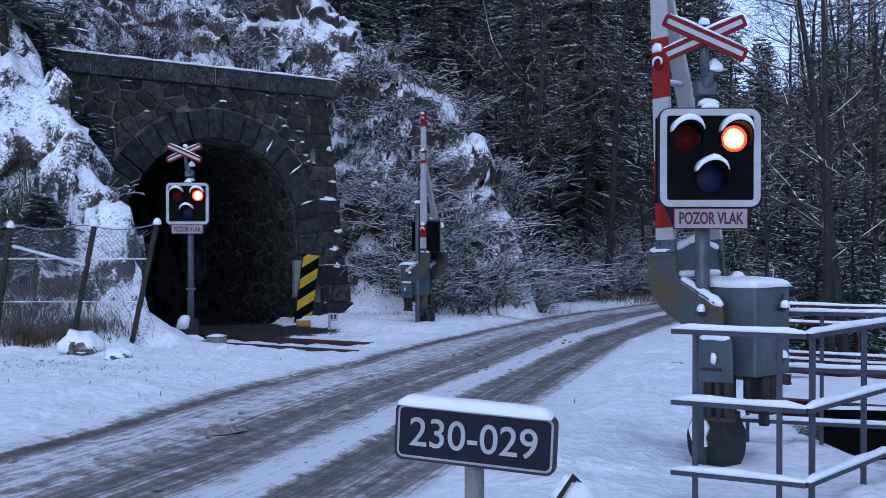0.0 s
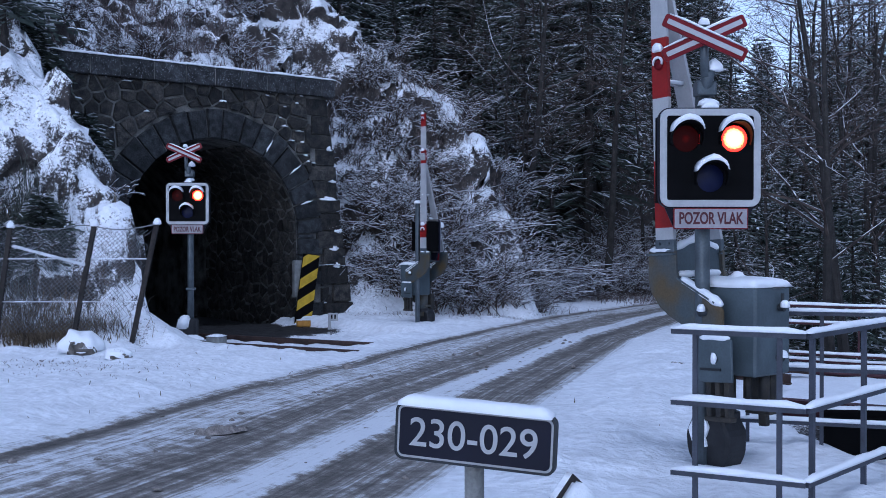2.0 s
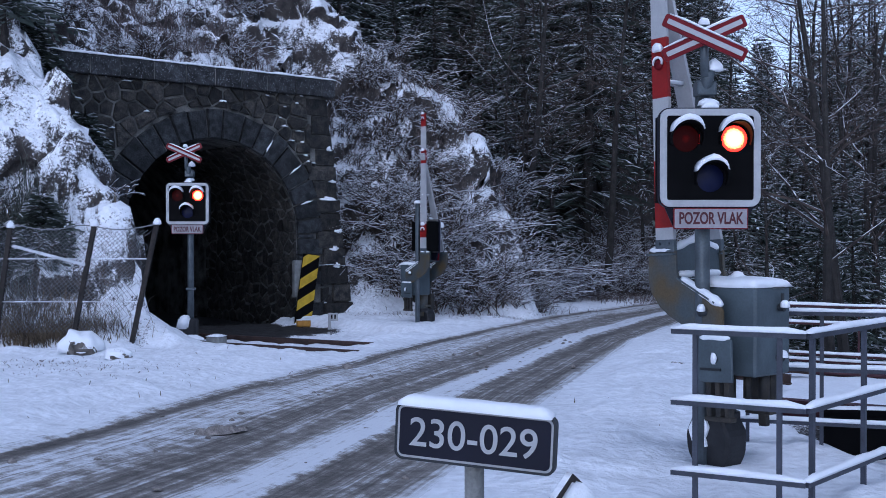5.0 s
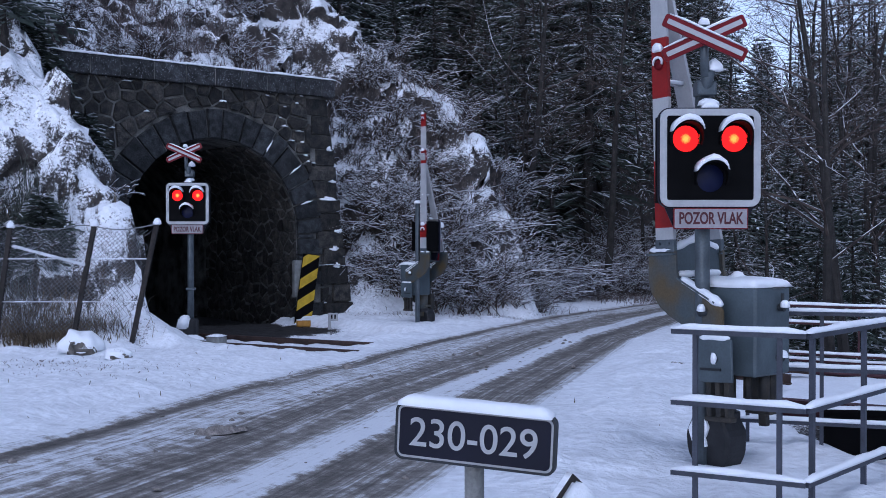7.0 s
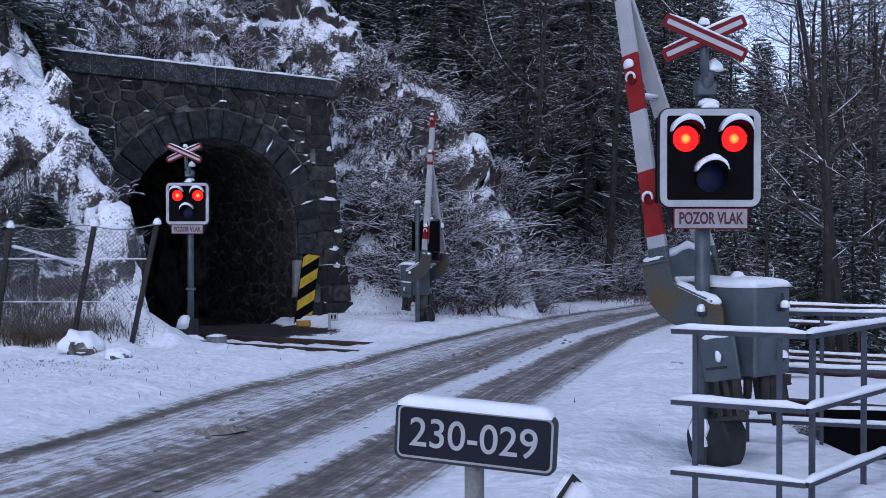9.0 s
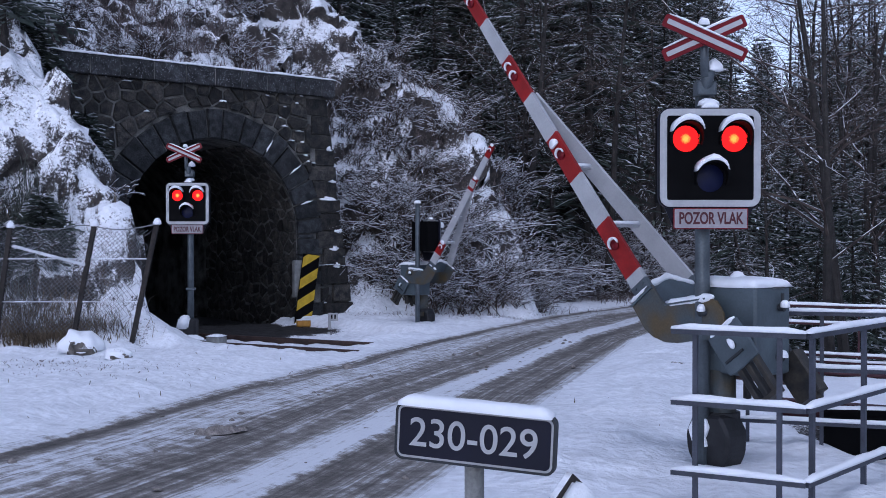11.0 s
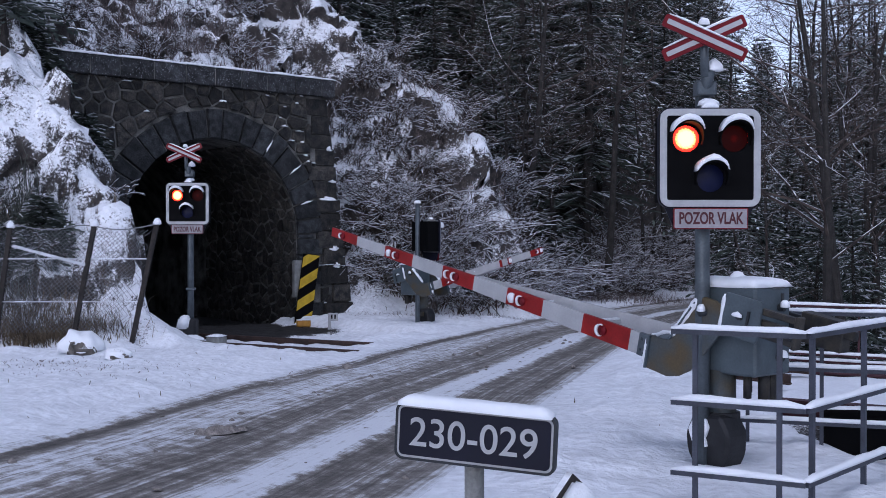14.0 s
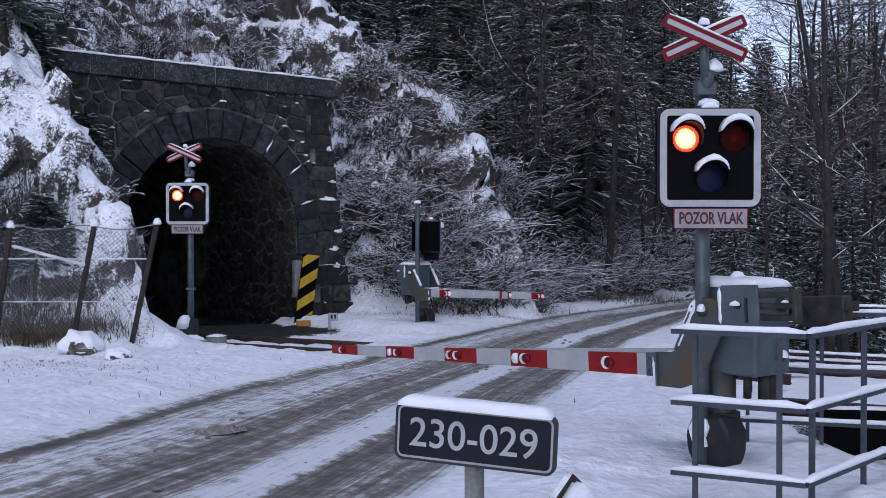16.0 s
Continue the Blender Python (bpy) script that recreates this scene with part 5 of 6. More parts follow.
hazard_board()
block("junction_box", pose(-3.46, 26.6, -0.32, 0, 0, 12), (0.34, 0.26, 0.17), "amberbox", "small amber plastic junction box in the snow", "junction box", 0.03)
block("concrete_marker", pose(-4.35, 20.6, -0.22, 0, 0, -20), (0.30, 0.30, 0.22), "concrete", "small concrete block capped with snow", "concrete block", 0.05)
block("flat_slab", pose(-4.75, 20.35, -0.14, 0, 0, 10), (0.42, 0.3, 0.1), "concrete", "flat concrete slab under snow", "slab", 0.09)
block("cable_lid", pose(-5.95, 20.2, -0.02, 0, 0, 0), (0.34, 0.3, 0.1), "timber", "dark cable duct lid in the snow", "lid", 0.0)
block("pale_repair_block", PORTAL @ pose(6.02, -0.22, 0.35), (0.30, 0.14, 0.95), "concrete", "pale concrete repair on the portal jamb", "repair", 0.0)


def distance_post():
    t = thing("distance_post", pose(-2.72, 25.7, -0.27), "small white distance post in the snow", "distance post")
    bm = bmesh.new()
    beam(bm, (0, 0, -0.1), (0, 0, 0.34), 0.07, 0.07, up=(0, 1, 0))
    part("post", bm, "white", t)
    bm = bmesh.new()
    box(bm, (0.1, -0.03, 0.26), (0.22, 0.03, 0.2), 0.006)
    pl = part("plate", bm, "white", t)
    for i in range(2):
        bm = bmesh.new()
        box(bm, (0.06 + 0.08 * i, -0.048, 0.27), (0.035, 0.006, 0.1))
        part("mark", bm, "black", pl)


distance_post()


def boulder(m, s, seed, label):
    t = thing("boulder", m, label, "boulder", "snowy boulders")
    bm = bmesh.new()
    r = bmesh.ops.create_icosphere(bm, subdivisions=3, radius=1)
    for v in r["verts"]:
        k = 1 + 0.28 * noise.noise(v.co * 1.3 + Vector((seed, 0, 0))) + 0.12 * noise.noise(v.co * 3.5 + Vector((0, seed, 0)))
        v.co = Vector((v.co.x * s[0] * k * 0.86, v.co.y * s[1] * k * 0.86, v.co.z * s[2] * k))
    part("rock", bm, "rock", t, "", False)
    bm = bmesh.new()
    lump(bm, (-0.04, 0.03, -s[2] * 0.15), (s[0] * 1.08, s[1] * 1.05, s[2] * 1.4), seed, 3, 0.45)
    part("snow_cap", bm, "cap", t, "thick snow", True)


boulder(pose(-5.82, 17.3, land(-5.82, 17.3) + 0.1), (0.29, 0.25, 0.24), 3, "boulder with thick snow cap beside fence")
boulder(pose(-5.0, 16.6, land(-5.0, 16.6) + 0.03), (0.2, 0.18, 0.12), 6, "low stone nearly buried in snow")


# ---- chain-link fence ----
def fence():
    f = thing("chain_link_fence", pose(-5.42, 18.55, 0.2), "sagging chain-link fence with snow on leaning posts", "fence")
    W, H = 4.2, 1.95
    lean = 0.48
    for i, (x, ln) in enumerate(((0.0, lean), (-1.02, 0.42), (-2.35, 0.3), (-3.7, 0.3))):
        bm = bmesh.new()
        beam(bm, (x, 0, -0.3), (x + ln, 0, H - 0.03 * i), 0.075, 0.075, up=(0, 1, 0))
        po = part("post", bm, "timber", f, "dark leaning post")
        bm = bmesh.new()
        lump(bm, (x + ln, 0, H - 0.02 - 0.03 * i), (0.075, 0.075, 0.11), i)
        part("snow_cap", bm, "cap", po, "snow knob", True)

    def xat(u, z):
        return -u + lean * z / H * (1 - 0.1 * u)

    def top(u):
        return H - 0.10 * math.sin(math.pi * ((u * 0.85) % 1.0)) - 0.02
    for zf, name in ((1.0, "top_wire"), (0.68, "middle_wire"), (0.30, "lower_wire")):
        bm = bmesh.new()
        n = 20
        for i in range(n):
            u0, u1 = W * i / n, W * (i + 1) / n
            za, zb = (top(u0) if zf == 1 else H * zf), (top(u1) if zf == 1 else H * zf)
            beam(bm, (xat(u0, za), -0.02, za), (xat(u1, zb), -0.02, zb), 0.014, 0.018 if zf < 1 else 0.02)
        part(name, bm, "frost" if zf < 1 else "wire", f, "wire with snow on it")
    bm = bmesh.new()
    st = 0.078
    n = int((W + H) / st)
    for k in range(n):
        for s in (1, -1):
            u0 = k * st - (H if s > 0 else 0)
            seg = []
            for z in np.linspace(0.05, H - 0.12, 7):
                u = u0 + z if s > 0 else u0 + 0 - z
                if 0 <= u <= W:
                    seg.append((xat(u, z), -0.01 * s, z))
            for a, b in zip(seg, seg[1:]):
                beam(bm, a, b, 0.006, 0.006, up=(0, 1, 0))
    tagged(part("wire_mesh", bm, "wire", f, "diamond wire mesh"), kind="stuff")
    bm = bmesh.new()
    beam(bm, (-2.0, -0.03, 1.55), (-0.75, -0.03, 1.22), 0.04, 0.05)
    part("fallen_branch", bm, "frost", f, "snowy branch caught in the mesh")


fence()
# ---- plants ----
def tube(vs, fs, pts, r0, r1, sides=3):
    """Append a tapered tube through pts to the lists of vertices and faces."""
    base = len(vs)
    n = len(pts)
    for i, p in enumerate(pts):
        d = (pts[min(i + 1, n - 1)] - pts[max(i - 1, 0)])
        if d.length < 1e-6:
            d = Vector((0, 0, 1))
        s = d.cross(Vector((0, 0, 1)))
        s = s.normalized() if s.length > 1e-4 else Vector((1, 0, 0))
        u = s.cross(d).normalized()
        r = r0 + (r1 - r0) * i / (n - 1)
        for k in range(sides):
            a = 2 * math.pi * k / sides + (math.pi / 6 if sides == 3 else math.pi / 4)
            vs.append(p + s * (r * math.cos(a)) + u * (r * math.sin(a)))
    for i in range(n - 1):
        for k in range(sides):
            j = (k + 1) % sides
            fs.append((base + i * sides + k, base + i * sides + j, base + (i + 1) * sides + j, base + (i + 1) * sides + k))


def frosted(pts, fv, ff, r, rng, lift=0.012, keep=0.55):
    """Lay a thin roll of snow along the flatter stretches of a twig."""
    for a, b in zip(pts, pts[1:]):
        d = b - a
        if d.length > 1e-4 and abs(d.z) / d.length < 0.82 and rng.random() < keep:
            up = Vector((0, 0, lift))
            tube(fv, ff, [a + up, b + up], r, r * 0.8)


def mesh_part(name, vs, fs, mats, parent, label="", idx=None, kind=""):
    me = bpy.data.meshes.new(name)
    me.from_pydata([tuple(v) for v in vs], [], fs)
    for m in mats:
        me.materials.append(M[m])
    if idx:
        me.polygons.foreach_set("material_index", idx)
    ob = new(name, me)
    ob.parent = parent
    if label:
        ob["label"] = label
    if kind:
        ob["kind"] = kind
    return ob


def spruce(seed, H, label, snowy=0.5, spread=0.2):
    rng = random.Random(seed)
    t = thing("spruce_tree", pose(0, 0, 0), label, "spruce", "spruce trees")
    vs, fs = [], []
    tube(vs, fs, [Vector((0.1 * noise.noise(Vector((seed, z, 0))), 0, z)) for z in np.linspace(-0.5, H * 0.98, 9)], H * 0.011 + 0.06, 0.015, 7)
    mesh_part("trunk", vs, fs, ["bark"], t)
    vs, fs, idx = [], [], []
    z = H * rng.uniform(0.06, 0.14)
    while z < H * 0.985:
        q = z / H
        R = H * spread * (1 - q) ** 0.85 * rng.uniform(0.8, 1.12) + 0.12
        nb = 7 if q < 0.6 else 5
        a0 = rng.uniform(0, 6.28)
        for b in range(nb):
            a = a0 + 6.283 * b / nb + rng.uniform(-0.35, 0.35)
            L = R * rng.uniform(0.6, 1.15)
            if rng.random() < 0.08:
                continue
            d = Vector((math.cos(a), math.sin(a), 0))
            s = Vector((-d.y, d.x, 0))
            lift = rng.uniform(0.05, 0.25) + 0.5 * q * q

            def spine(u):
                return d * (L * u) + Vector((0, 0, z + L * (lift * u - 0.62 * (1 - 0.6 * q) * u * u)))
            n = 5 if L < 1.2 else 8
            sn_branch = rng.random() < snowy
            for k in range(n):
                u = (k + 0.7) / n
                p = spine(u)
                wl = L * 0.27 * (1.2 - 0.8 * u) * rng.uniform(0.55, 1.25) + 0.06
                for sd in (-1, 1):
                    tip = p + d * (wl * rng.uniform(0.5, 0.9)) + s * (sd * wl) - Vector((0, 0, wl * rng.uniform(0.1, 0.55)))
                    w = 0.075 * wl + 0.03
                    mid = (p + tip) / 2 + d * w + Vector((0, 0, 0.06 * wl))
                    mid2 = (p + tip) / 2 - d * w - Vector((0, 0, 0.02))
                    i0 = len(vs)
                    vs.extend((p, mid, tip, mid2))
                    fs.append((i0, i0 + 1, i0 + 2))
                    fs.append((i0, i0 + 2, i0 + 3))
                    idx.extend((0, 0))
                    if sn_branch and rng.random() < 0.88:
                        up = Vector((0, 0, 0.03))
                        i0 = len(vs)
                        e = rng.uniform(0.6, 1.12)
                        f = rng.uniform(0.0, 0.3)
                        vs.extend((p + (tip - p) * f + up, p + (mid - p) * e + up, p + (tip - p) * e + up, p + (mid2 - p) * 0.6 * e + up))
                        fs.append((i0, i0 + 1, i0 + 2))
                        fs.append((i0, i0 + 2, i0 + 3))
                        idx.extend((1, 1))
        z += H * (0.021 + 0.018 * (1 - q)) * rng.uniform(0.7, 1.2)
    mesh_part("crown", vs, fs, ["needle", "needlesnow"], t, "dark green boughs with snow", idx)
    return t


def bare_tree(seed, H, r, label, lean=0.0, fork=0.4, depth=4, name="bare_tree", cat="tree", group="bare trees"):
    rng = random.Random(seed)
    t = thing(name, pose(0, 0, 0), label, cat, group)
    tv, tf, bv, bf, fv, ff = [], [], [], [], [], []

    def grow(p, d, L, rad, lev):
        n = 6 if lev == 0 else (5 if lev < 3 else 4)
        pts = [p.copy()]
        for i in range(n):
            d = (d + Vector((rng.gauss(0, 1), rng.gauss(0, 1), rng.gauss(0, 1))) * (0.05 if lev == 0 else 0.17) + Vector((0, 0, 0.03 if lev < 2 else -0.02))).normalized()
            p = p + d * (L / n)
            pts.append(p.copy())
        r1 = rad * (0.3 if lev else 0.22)
        tube(tv if lev == 0 else bv, tf if lev == 0 else bf, pts, rad, max(r1, 0.004), 7 if lev == 0 else (4 if lev < 2 else 3))
        if lev:
            frosted(pts, fv, ff, min(0.011, max(0.006, rad * 0.45)), rng, rad * 0.8, 0.16)
        if lev >= depth:
            return
        kids = (15, 5, 3, 2)[min(lev, 3)]
        for k in range(kids):
            u = rng.uniform(fork if lev == 0 else 0.2, 1.0)
            j = min(n - 1, int(u * n))
            q = pts[j] + (pts[j + 1] - pts[j]) * (u * n - j)
            ax = Vector((rng.gauss(0, 1), rng.gauss(0, 1), rng.gauss(0, 0.35)))
            ax = (ax - d * ax.dot(d))
            if ax.length < 1e-3:
                continue
            nd = (d * rng.uniform(0.35, 0.8) + ax.normalized()).normalized()
            grow(q, nd, L * rng.uniform(0.28, 0.5) * (1.25 - 0.6 * u if lev == 0 else 1.0), max(0.006, rad * (1 - 0.75 * u) * rng.uniform(0.3, 0.55)), lev + 1)
    grow(Vector((0, 0, -0.4)), Vector((lean, 0, 1)).normalized(), H, r, 0)
    mesh_part("trunk", tv, tf, ["bark"], t)
    mesh_part("branchwork", bv, bf, ["snowtwig"], t, "bare branches lined with snow", kind="stuff")
    mesh_part("branch_snow", fv, ff, ["frost"], t, "snow lying along the branches", kind="stuff")
    return t


def bush(seed, H, n, label):
    rng = random.Random(seed)
    t = thing("bush", pose(0, 0, 0), label, "bush", "snowy bushes")
    vs, fs, fv, ff = [], [], [], []
    for k in range(n):
        a = rng.uniform(0, 6.283)
        d = Vector((math.cos(a), math.sin(a), 0))
        L = H * rng.uniform(0.6, 1.15)
        out = rng.uniform(0.3, 1.25)
        p0 = Vector((rng.gauss(0, 0.25), rng.gauss(0, 0.25), -0.15))
        m = 6
        pts = [p0 + d * (out * L * (i / m) ** 1.3) + Vector((0, 0, L * ((i / m) - 0.5 * min(out, 1.1) * (i / m) ** 2.0))) + Vector((rng.gauss(0, 0.04), rng.gauss(0, 0.04), rng.gauss(0, 0.03))) * (L * 0.5) for i in range(m + 1)]
        tube(vs, fs, pts, 0.013 + 0.005 * rng.random(), 0.006)
        frosted(pts, fv, ff, 0.013, rng)
        for s in range(rng.randint(4, 7)):
            j = rng.randint(1, m - 1)
            q = pts[j]
            dd = ((pts[j + 1] - pts[j]).normalized() + Vector((rng.gauss(0, 0.8), rng.gauss(0, 0.8), rng.gauss(-0.1, 0.3)))).normalized()
            ln = L * rng.uniform(0.16, 0.42)
            q2 = q + dd * ln * 0.5
            q3 = q2 + (dd + Vector((rng.gauss(0, 0.3), rng.gauss(0, 0.3), -0.3))).normalized() * ln * 0.5
            tube(vs, fs, [q, q2, q3], 0.009, 0.004)
            frosted([q, q2, q3], fv, ff, 0.010, rng)
            if rng.random() < 0.6:
                q4 = q2 + (dd + Vector((rng.gauss(0, 0.8), rng.gauss(0, 0.8), 0))).normalized() * ln * 0.4
                tube(vs, fs, [q2, q4], 0.007, 0.003)
                frosted([q2, q4], fv, ff, 0.009, rng)
    mesh_part("twig_mass", vs, fs, ["snowtwig"], t, kind="stuff")
    mesh_part("twig_snow", fv, ff, ["frost"], t, "snow lying along the twigs", kind="stuff")
    return t


def tuft(name, label, n, H, sx, sy, seed, m, mt="grass", lean=0.5, ok=None):
    """Dead grass: many bent blades over a patch that follows the ground."""
    rng = random.Random(seed)
    vs, fs = [], []
    for k in range(n):
        x, y = rng.gauss(0, sx), rng.gauss(0, sy)
        wp = m @ Vector((x, y, 0))
        if ok and not ok(wp.x, wp.y):
            continue
        z = land(wp.x, wp.y) - m.translation.z
        a = rng.uniform(0, 6.283)
        h = H * rng.uniform(0.4, 1.2)
        d = Vector((math.cos(a), math.sin(a), 0)) * h * lean * rng.random()
        p = Vector((x, y, z - 0.03))
        w = Vector((rng.gauss(0, 1), rng.gauss(0, 1), 0)).normalized() * 0.007
        i0 = len(vs)
        vs.extend((p - w, p + w, p + d * 0.4 + Vector((0, 0, h * 0.65)) + w * 0.7, p + d * 0.4 + Vector((0, 0, h * 0.65)) - w * 0.7, p + d + Vector((0, 0, h * 0.9))))
        fs.extend(((i0, i0 + 1, i0 + 2, i0 + 3), (i0 + 3, i0 + 2, i0 + 4)))
    ob = mesh_part(name, vs, fs, [mt], None)
    ob.matrix_basis = m
    return tagged(ob, label, "grass", kind="stuff")


M["snowtwig"] = mat("snow_lined_twigs", (0.040, 0.031, 0.028), 0.9, 0, 0.3, 3, 0, 30, second=(0.068, 0.053, 0.046), isl=0.35, snow=0.3)


def plant(src, spots, rng, zoff=-0.05):
    """Stand copies of plants on the ground, each turned and leaning a little. The first ones are the sources themselves."""
    used = set()
    for x, y, k in spots:
        k = k % len(src)
        m = pose(x, y, land(x, y) + zoff, rng.uniform(-3, 3), rng.uniform(-3, 3), rng.uniform(0, 360))
        if k in used:
            copy_thing(src[k], m)
        else:
            used.add(k)
            src[k].matrix_basis = m
    for k, s in enumerate(src):
        if k not in used:
            for o in (*s.children_recursive, s):
                bpy.data.objects.remove(o)


def scatter(rng, n, x0, x1, y0, y1, ok, kinds, gap):
    out, tries = [], 0
    while len(out) < n and tries < n * 60:
        tries += 1
        x, y = rng.uniform(x0, x1), rng.uniform(y0, y1)
        if ok(x, y) and all((x - a) ** 2 + (y - b) ** 2 > gap * gap for a, b, _ in out):
            out.append((x, y, rng.randrange(kinds)))
    return out


rng = random.Random(11)
spruces = [spruce(s, h, "tall dark spruce with snow on its drooping boughs", sn, sp) for s, h, sn, sp in ((1, 15, 0.85, 0.2), (2, 18, 0.8, 0.19), (3, 12, 0.9, 0.22), (4, 20, 0.75, 0.17), (5, 9, 0.9, 0.25), (6, 5.5, 0.6, 0.27))]


def left_wood(x, y):
    return x < lerp(ROAD_L, y) - 3.6 and (x > 3.0 or y > 40.5)


def back_wood(x, y):
    return x < lerp(ROAD_L, min(y, 64)) - 4 or x > lerp(ROAD_R, y) + 5 or y > 66


spots = scatter(rng, 40, -12, 14, 38, 58, left_wood, 5, 2.1)
spots += scatter(rng, 36, -16, 34, 60, 84, back_wood, 4, 3.0)
spots += scatter(rng, 46, 13, 36, 50, 74, lambda x, y: x > lerp(ROAD_R, y) + 5 or y > 60, 5, 2.2)
spots += scatter(rng, 16, -16, -7, 33, 46, lambda x, y: True, 5, 2.4)


def right_kind(x, y):
    """Height class of the wood beyond the road: low towards the gap of sky, tall past it."""
    q = x / y
    if q > 0.362:
        return 1 if y > 54 else 0
    return 0 if y > 67 and q > 0.345 else 2 if y > 56 else 4


spots = [(x, y, right_kind(x, y) if x / y > 0.255 else k) for x, y, k in spots if not (x / y > 0.255 and (y > 82 or y < 50))]
more = random.Random(71)
spots += [(x, y, right_kind(x, y)) for x, y, k in scatter(more, 46, 14, 33, 46, 82, lambda x, y: x > lerp(ROAD_R, y) + 5 and 0.25 < x / y < 0.45 and all((x - a) ** 2 + (y - b) ** 2 > 2.0 for a, b, _ in spots), 5, 1.5)]
spots += [(9.9, 34.5, 5), (10.9, 36.5, 5), (11.9, 37.5, 5), (11.2, 33.0, 5), (12.8, 35.8, 5), (13.3, 34.0, 5), (12.1, 31.0, 5), (10.5, 30.6, 5), (14.6, 37.0, 5), (13.0, 39.0, 5), (14.9, 40.5, 5), (16.0, 42.5, 5), (-9.2, 22.6, 5), (9.0, 32.6, 5), (13.6, 36.5, 5), (15.6, 38.6, 5), (11.0, 28.4, 5)]
plant(spruces, spots, rng)

junipers = [spruce(s, h, "low dark juniper bush dusted with snow", 0.4, 0.75) for s, h in ((41, 0.9), (42, 1.2))]
for j in junipers:
    j.name = "juniper_bush"
    tagged(j, category="bush", group="junipers")
plant(junipers, [(-8.2, 19.9, 0), (-7.5, 20.1, 1), (-9.2, 20.4, 1), (-8.9, 23.6, 1), (-8.0, 24.0, 0), (-9.6, 24.2, 1)], rng)

bares = [bare_tree(s, h, r, "bare deciduous tree with snow-lined branches", ln, fk) for s, h, r, ln, fk in ((21, 11, 0.14, 0.05, 0.3), (22, 9, 0.09, 0.0, 0.25), (23, 13, 0.16, -0.06, 0.35), (24, 7, 0.07, 0.1, 0.2))]
spots = [(8.4, 23.0, 0), (9.6, 25, 2), (11.6, 29, 1), (12.5, 31, 0), (8.3, 28.0, 3), (13.5, 36, 2), (13.6, 41, 0), (15.2, 43, 2), (14.6, 38, 2), (16.6, 45, 0), (12.9, 39, 2), (17.4, 47, 2)]
spots += scatter(rng, 3, 12, 26, 26, 48, lambda x, y: x > lerp(ROAD_R, y) + 2.5, 4, 1.6)
spots += scatter(rng, 20, 1.6, 14, 35.5, 50, lambda x, y: x < lerp(ROAD_L, y) - 1.6, 4, 1.0)
plant(bares, spots, rng)

def above(x, y):
    return portal_coords(x, y)[1] > 1.3 and portal_coords(x, y)[0] < 7.0


def spur(x, y):
    return y > 29.3 and portal_coords(x, y)[0] > 7.6


def rock_left(x, y):
    return portal_coords(x, y)[1] < -0.5 and x < -6.5 - 0.36 * (y - 22.0)


bushes = [bush(s, h, n, "dense bare bush bowed with snow") for s, h, n in ((31, 2.2, 60), (32, 2.6, 60), (33, 1.8, 50), (34, 1.0, 30), (35, 0.7, 22), (36, 1.0, 16))]
spots = [(x, y, k if y < 29.9 else 3 + k % 2) for x, y, k in scatter(rng, 46, -2.4, 2.9, 28.6, 34.0, lambda x, y: y > 28.9 - 0.05 * x and x < (2.6 if y > 30.6 else 1.0) and (x > -1.3 or y > 30.3), 3, 0.36)]
spots = [s for s in spots if s[0] > -0.75 or s[1] > 30.3]
spots += [(-1.75, 29.6, 3), (-1.35, 29.4, 2), (-0.95, 29.3, 2), (-1.6, 30.1, 2), (-1.1, 29.9, 2), (-2.0, 30.3, 3), (-0.55, 29.2, 2)]
spots += [(x, y, 4) for x, y, k in scatter(more, 26, -3.2, 0.2, 29.9, 32.0, lambda x, y: x < 0.2 - 0.9 * (y - 30.0), 3, 0.4)]
spots += [(0.6, 30.2, 4), (1.1, 30.0, 4), (0.2, 30.5, 4), (-0.4, 30.9, 4)]
spots += [(2.0, 29.5, 3), (1.6, 29.2, 3), (2.3, 30.1, 3), (1.9, 29.1, 4), (2.5, 30.8, 2)]
spots += scatter(rng, 34, 1.8, 12.0, 32, 46, lambda x, y: 2.0 < lerp(ROAD_L, y) - x < 4.6, 5, 0.6)
spots += [(x, y, 3 + k % 2) for x, y, k in scatter(rng, 26, -12, -3.2, 26.0, 34, lambda x, y: portal_coords(x, y)[1] > 1.6 and portal_coords(x, y)[0] < 7.2, 4, 0.7)]
spots += [(x, y, 3 + k % 2) for x, y, k in scatter(rng, 4, -9.5, -6.8, 19.6, 22, lambda x, y: portal_coords(x, y)[1] < -0.6 and x < -6.6 - 0.36 * (y - 22), 4, 0.5)]
spots += scatter(rng, 8, 8.5, 20, 22, 40, lambda x, y: x > lerp(ROAD_R, y) + 3.4, 3, 1.2)
spots += [(x, y, 5) for x, y, k in scatter(more, 4, -9.6, -8.0, 19.8, 21.0, rock_left, 1, 0.4)]
plant(bushes, spots, rng)

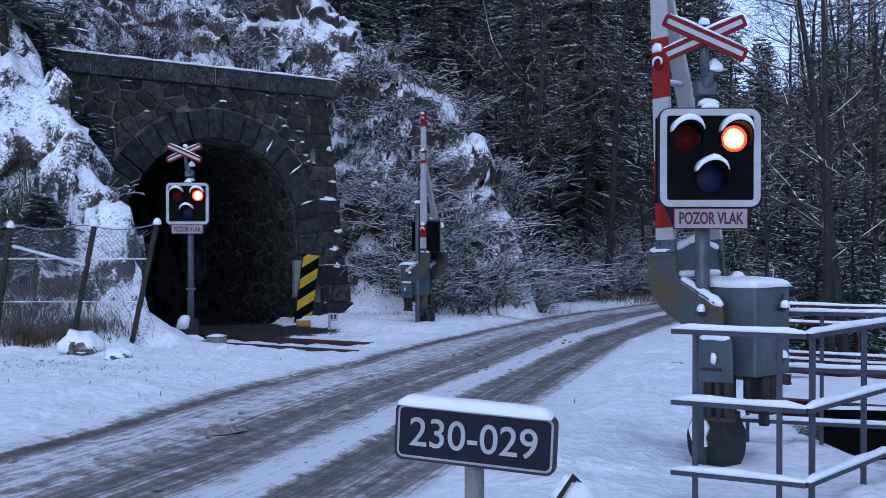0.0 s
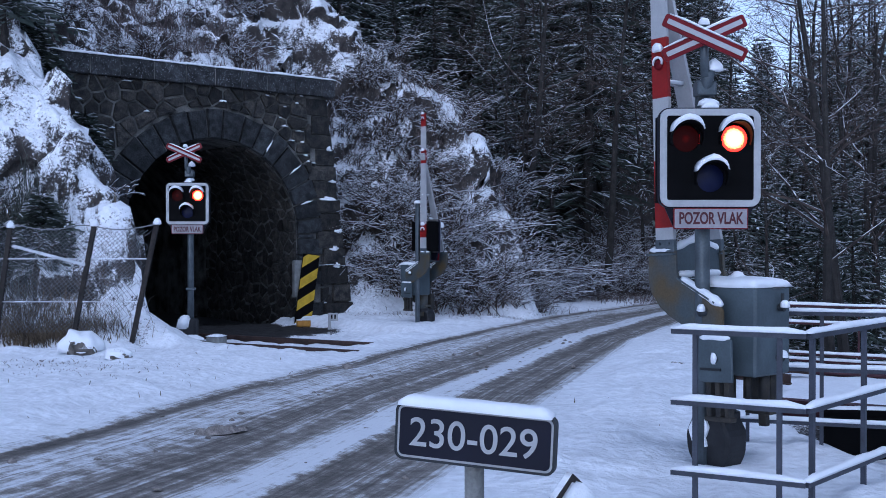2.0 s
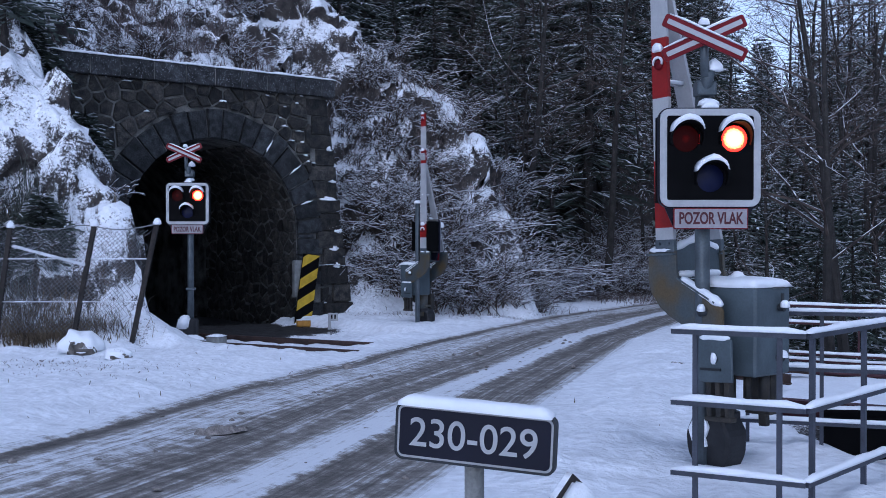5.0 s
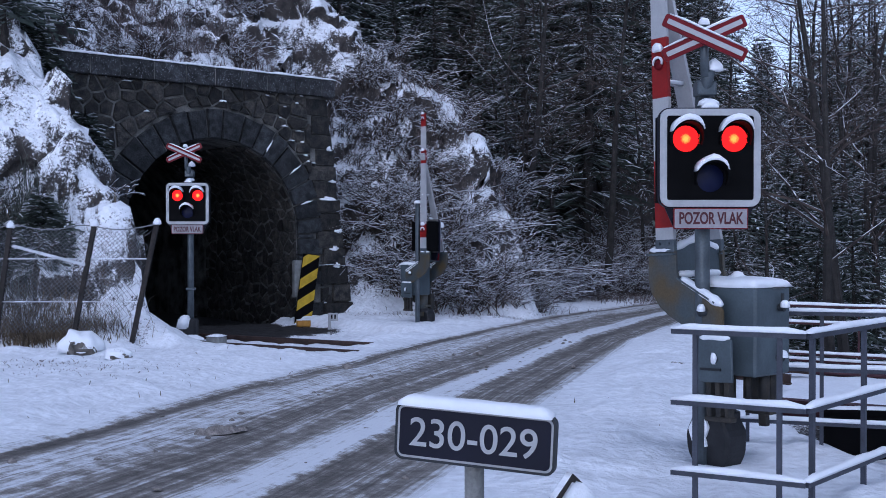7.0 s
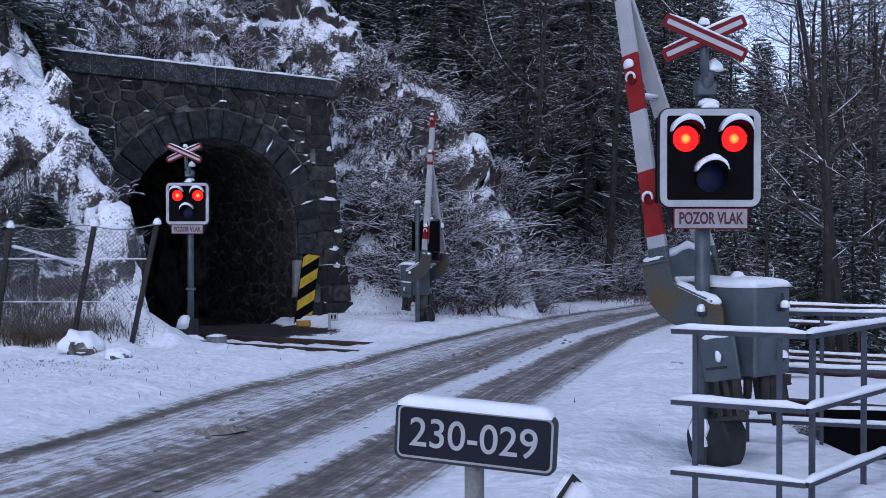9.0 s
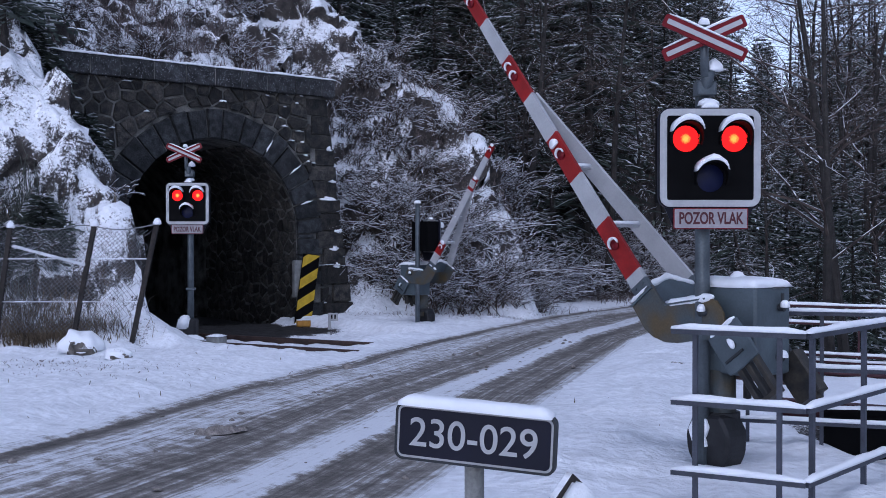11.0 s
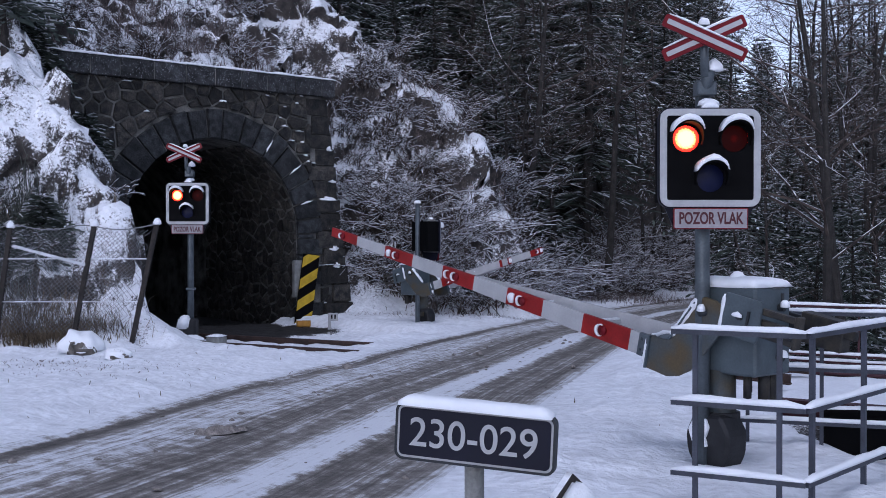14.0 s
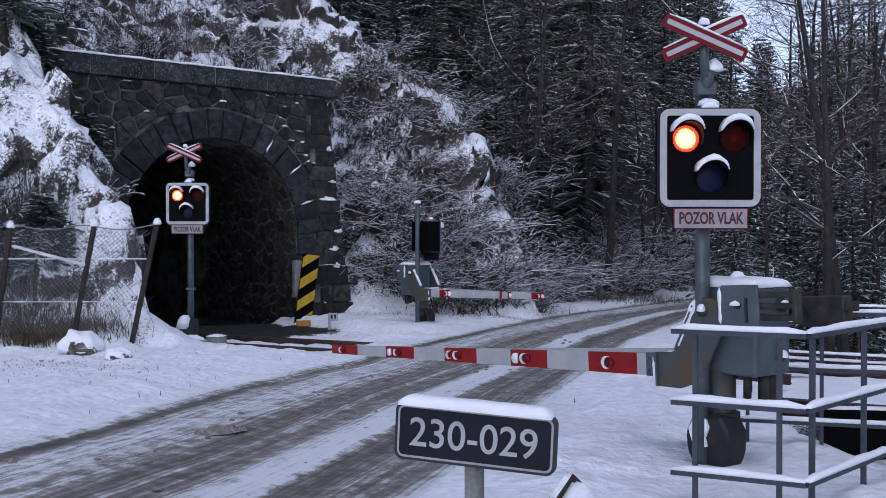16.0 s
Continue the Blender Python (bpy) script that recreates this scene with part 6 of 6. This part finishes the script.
tuft("dead_grass", "brown dead grass tufts along fence foot", 3000, 0.27, 0.62, 0.2, 5, pose(-7.0, 18.75, 0.2), lean=1.3)
M["broom"] = mat("grey_green_broom", (0.045, 0.056, 0.047), 0.9, 0, 0.3, 4, 0, 30, second=(0.09, 0.095, 0.085), isl=0.5)
M["mauve"] = mat("mauve_brown_dry_stems", (0.085, 0.068, 0.064), 0.9, 0, 0.3, 4, 0, 30, second=(0.15, 0.125, 0.12), isl=0.5)
tuft("broom_shrub", "grey-green broom shrub on the rock", 2200, 0.62, 0.42, 0.3, 26, pose(-8.1, 20.1, 2.3), "broom", 0.9)
tuft("broom_shrub", "grey-green broom shrub beside the coping", 2600, 0.75, 0.55, 0.4, 27, pose(-8.5, 24.6, 6.0), "broom", 0.9)
tuft("dry_stems", "mauve-brown dry stems on the slope above the tunnel", 14000, 0.45, 2.6, 1.6, 28, pose(-6.2, 28.6, 6.5), "mauve", 1.7, above)
tuft("dry_stems", "dry stems between the bushes on the rock", 5000, 0.40, 1.5, 1.2, 29, pose(-0.6, 30.8, 2.0), "mauve", 1.7, spur)
tuft("dry_stems", "mauve-brown dry stems along the far verge", 2600, 0.40, 3.2, 0.8, 30, pose(5.6, 38.0, 0.2), "mauve", 1.3)
tuft("dead_grass", "brown dead grass tufts on the slope", 900, 0.4, 0.6, 0.4, 6, pose(-7.4, 19.6, 0.6), lean=1.4)


tuft("grass_stems", "brown stems and litter showing through the verge", 420, 0.07, 0.9, 0.55, 33, pose(-5.6, 15.4, 0.0), "mauve", 2.2)
tuft("grass_stems", "brown stems and litter below the bushes", 500, 0.12, 1.6, 0.4, 34, pose(0.4, 28.3, 0.0), "mauve", 2.0)
tuft("grass_stems", "sparse dead grass stems poking through the snow", 60, 0.10, 1.7, 2.4, 8, pose(-4.6, 15.5, 0.0), lean=1.2)
tuft("grass_stems", "sparse dead grass stems poking through the snow", 10, 0.10, 0.7, 2.5, 9, pose(2.2, 12.0, 0.0), lean=1.6)


def clods():
    """Frozen clods of brown slush thrown up between the ruts."""
    rng = random.Random(15)
    bm = bmesh.new()
    for k in range(70):
        y = rng.uniform(7.5, 24)
        u = rng.choice((0.08, 0.33, 0.38, 0.61, 0.66, 0.72, 0.95)) + rng.gauss(0, 0.02)
        x = lerp(ROAD_L, y) + (lerp(ROAD_R, y) - lerp(ROAD_L, y)) * u
        r = rng.uniform(0.012, 0.035) * (2.2 if rng.random() < 0.08 else 1)
        lump(bm, (x, y, base_level(y) + 0.0), (r * 1.4, r * 1.4, r * 1.2), k, 1, 0.6)
    for dx, dy, r in ((0, 0, 0.09), (0.14, 0.08, 0.06), (-0.12, -0.05, 0.05), (0.25, 0.16, 0.04)):
        lump(bm, (-2.25 + dx, 10.55 + dy, base_level(10.5)), (r * 1.5, r * 1.4, r * 0.9), dx, 2, 0.8)
    ob = part("slush_clods", bm, "slush")
    tagged(ob, "frozen brown slush clods on the road", "slush", kind="stuff")


M["slush"] = mat("brown_slush", (0.20, 0.18, 0.165), 0.7, 0, 0.3, 20, 0.6, 60, fine=0.3, dist=0.01)
clods()


# ---- board end in the foreground ----
def snowy_board():
    t = thing("leaning_board", pose(0.42, 3.55, 0.785, 0, 0, 35), "dark edged board covered in snow", "board")
    bm = bmesh.new()
    slab(bm, [(-0.32, -0.62), (-0.32, 0.02), (0.0, 0.335), (0.10, 0.25), (0.10, -0.62)], 0.03)
    part("board", bm, "timber", t)
    bm = bmesh.new()
    slab(bm, [(-0.295, 0.0), (0.005, 0.315), (0.097, 0.24), (0.097, -0.3), (-0.295, -0.3)], 0.06, pose(0, -0.03, 0.0))
    bmesh.ops.bevel(bm, geom=bm.edges[:], offset=0.012, segments=2, affect="EDGES")
    part("snow_cap", bm, "cap", t, "snow stuck to board", True)


snowy_board()
# ---- movement ----
BOOM = ((0.0, 87.7), (8.3, 87.7), (8.5, 86.7), (8.7, 84.5), (9.0, 79.5), (9.2, 76.3), (9.7, 69.0), (10.4, 59.5), (11.0, 51.6), (11.5, 45.0), (12.0, 38.0), (12.5, 31.4), (13.0, 24.5), (13.5, 18.2), (14.0, 11.6), (14.5, 5.7), (15.0, 1.1), (15.3, -1.6), (15.45, -3.1), (15.6, -3.1), (16.0, -3.1))
FAR_BOOM = ((0.0, 90.0), (8.6, 90.0), (8.8, 88.5), (9.0, 85.5), (9.2, 82.0), (11.3, 52.5), (12.2, 40), (13.0, 28.5), (13.5, 21.8), (14.0, 15.5), (14.5, 9.8), (15.0, 4.5), (15.3, 2.0), (15.6, 0.7), (16.0, 0.7))


def motions():
    for boom, rows in ((near_boom, BOOM), (far_boom, FAR_BOOM)):
        walk(boom, [(t, pose(0, 0, 1.24) @ pose(0, 0, 0, 0, -a, 0)) for t, a in rows])
    half, first = 0.5111, 0.35
    for i, f in enumerate(FLASHERS):
        left = f["x"] < 0
        del f["x"]
        at = f.location.copy()
        rows = []
        lit = not left
        rows.append((0, 176 if lit else 0))
        for k in range(31):
            c = round((first + half * k) * FPS)
            seq = (176, 88, 88, 0) if lit else (0, 88, 88, 176)
            rows += [(c + d, a) for d, a in zip((-3, -2, 1, 2), seq)]
            lit = not lit
        rows.append((480, 176 if lit else 0))
        walk(f, [(n / FPS, pose(*at, 0, 0, -a)) for n, a in rows if n <= 480])


motions()
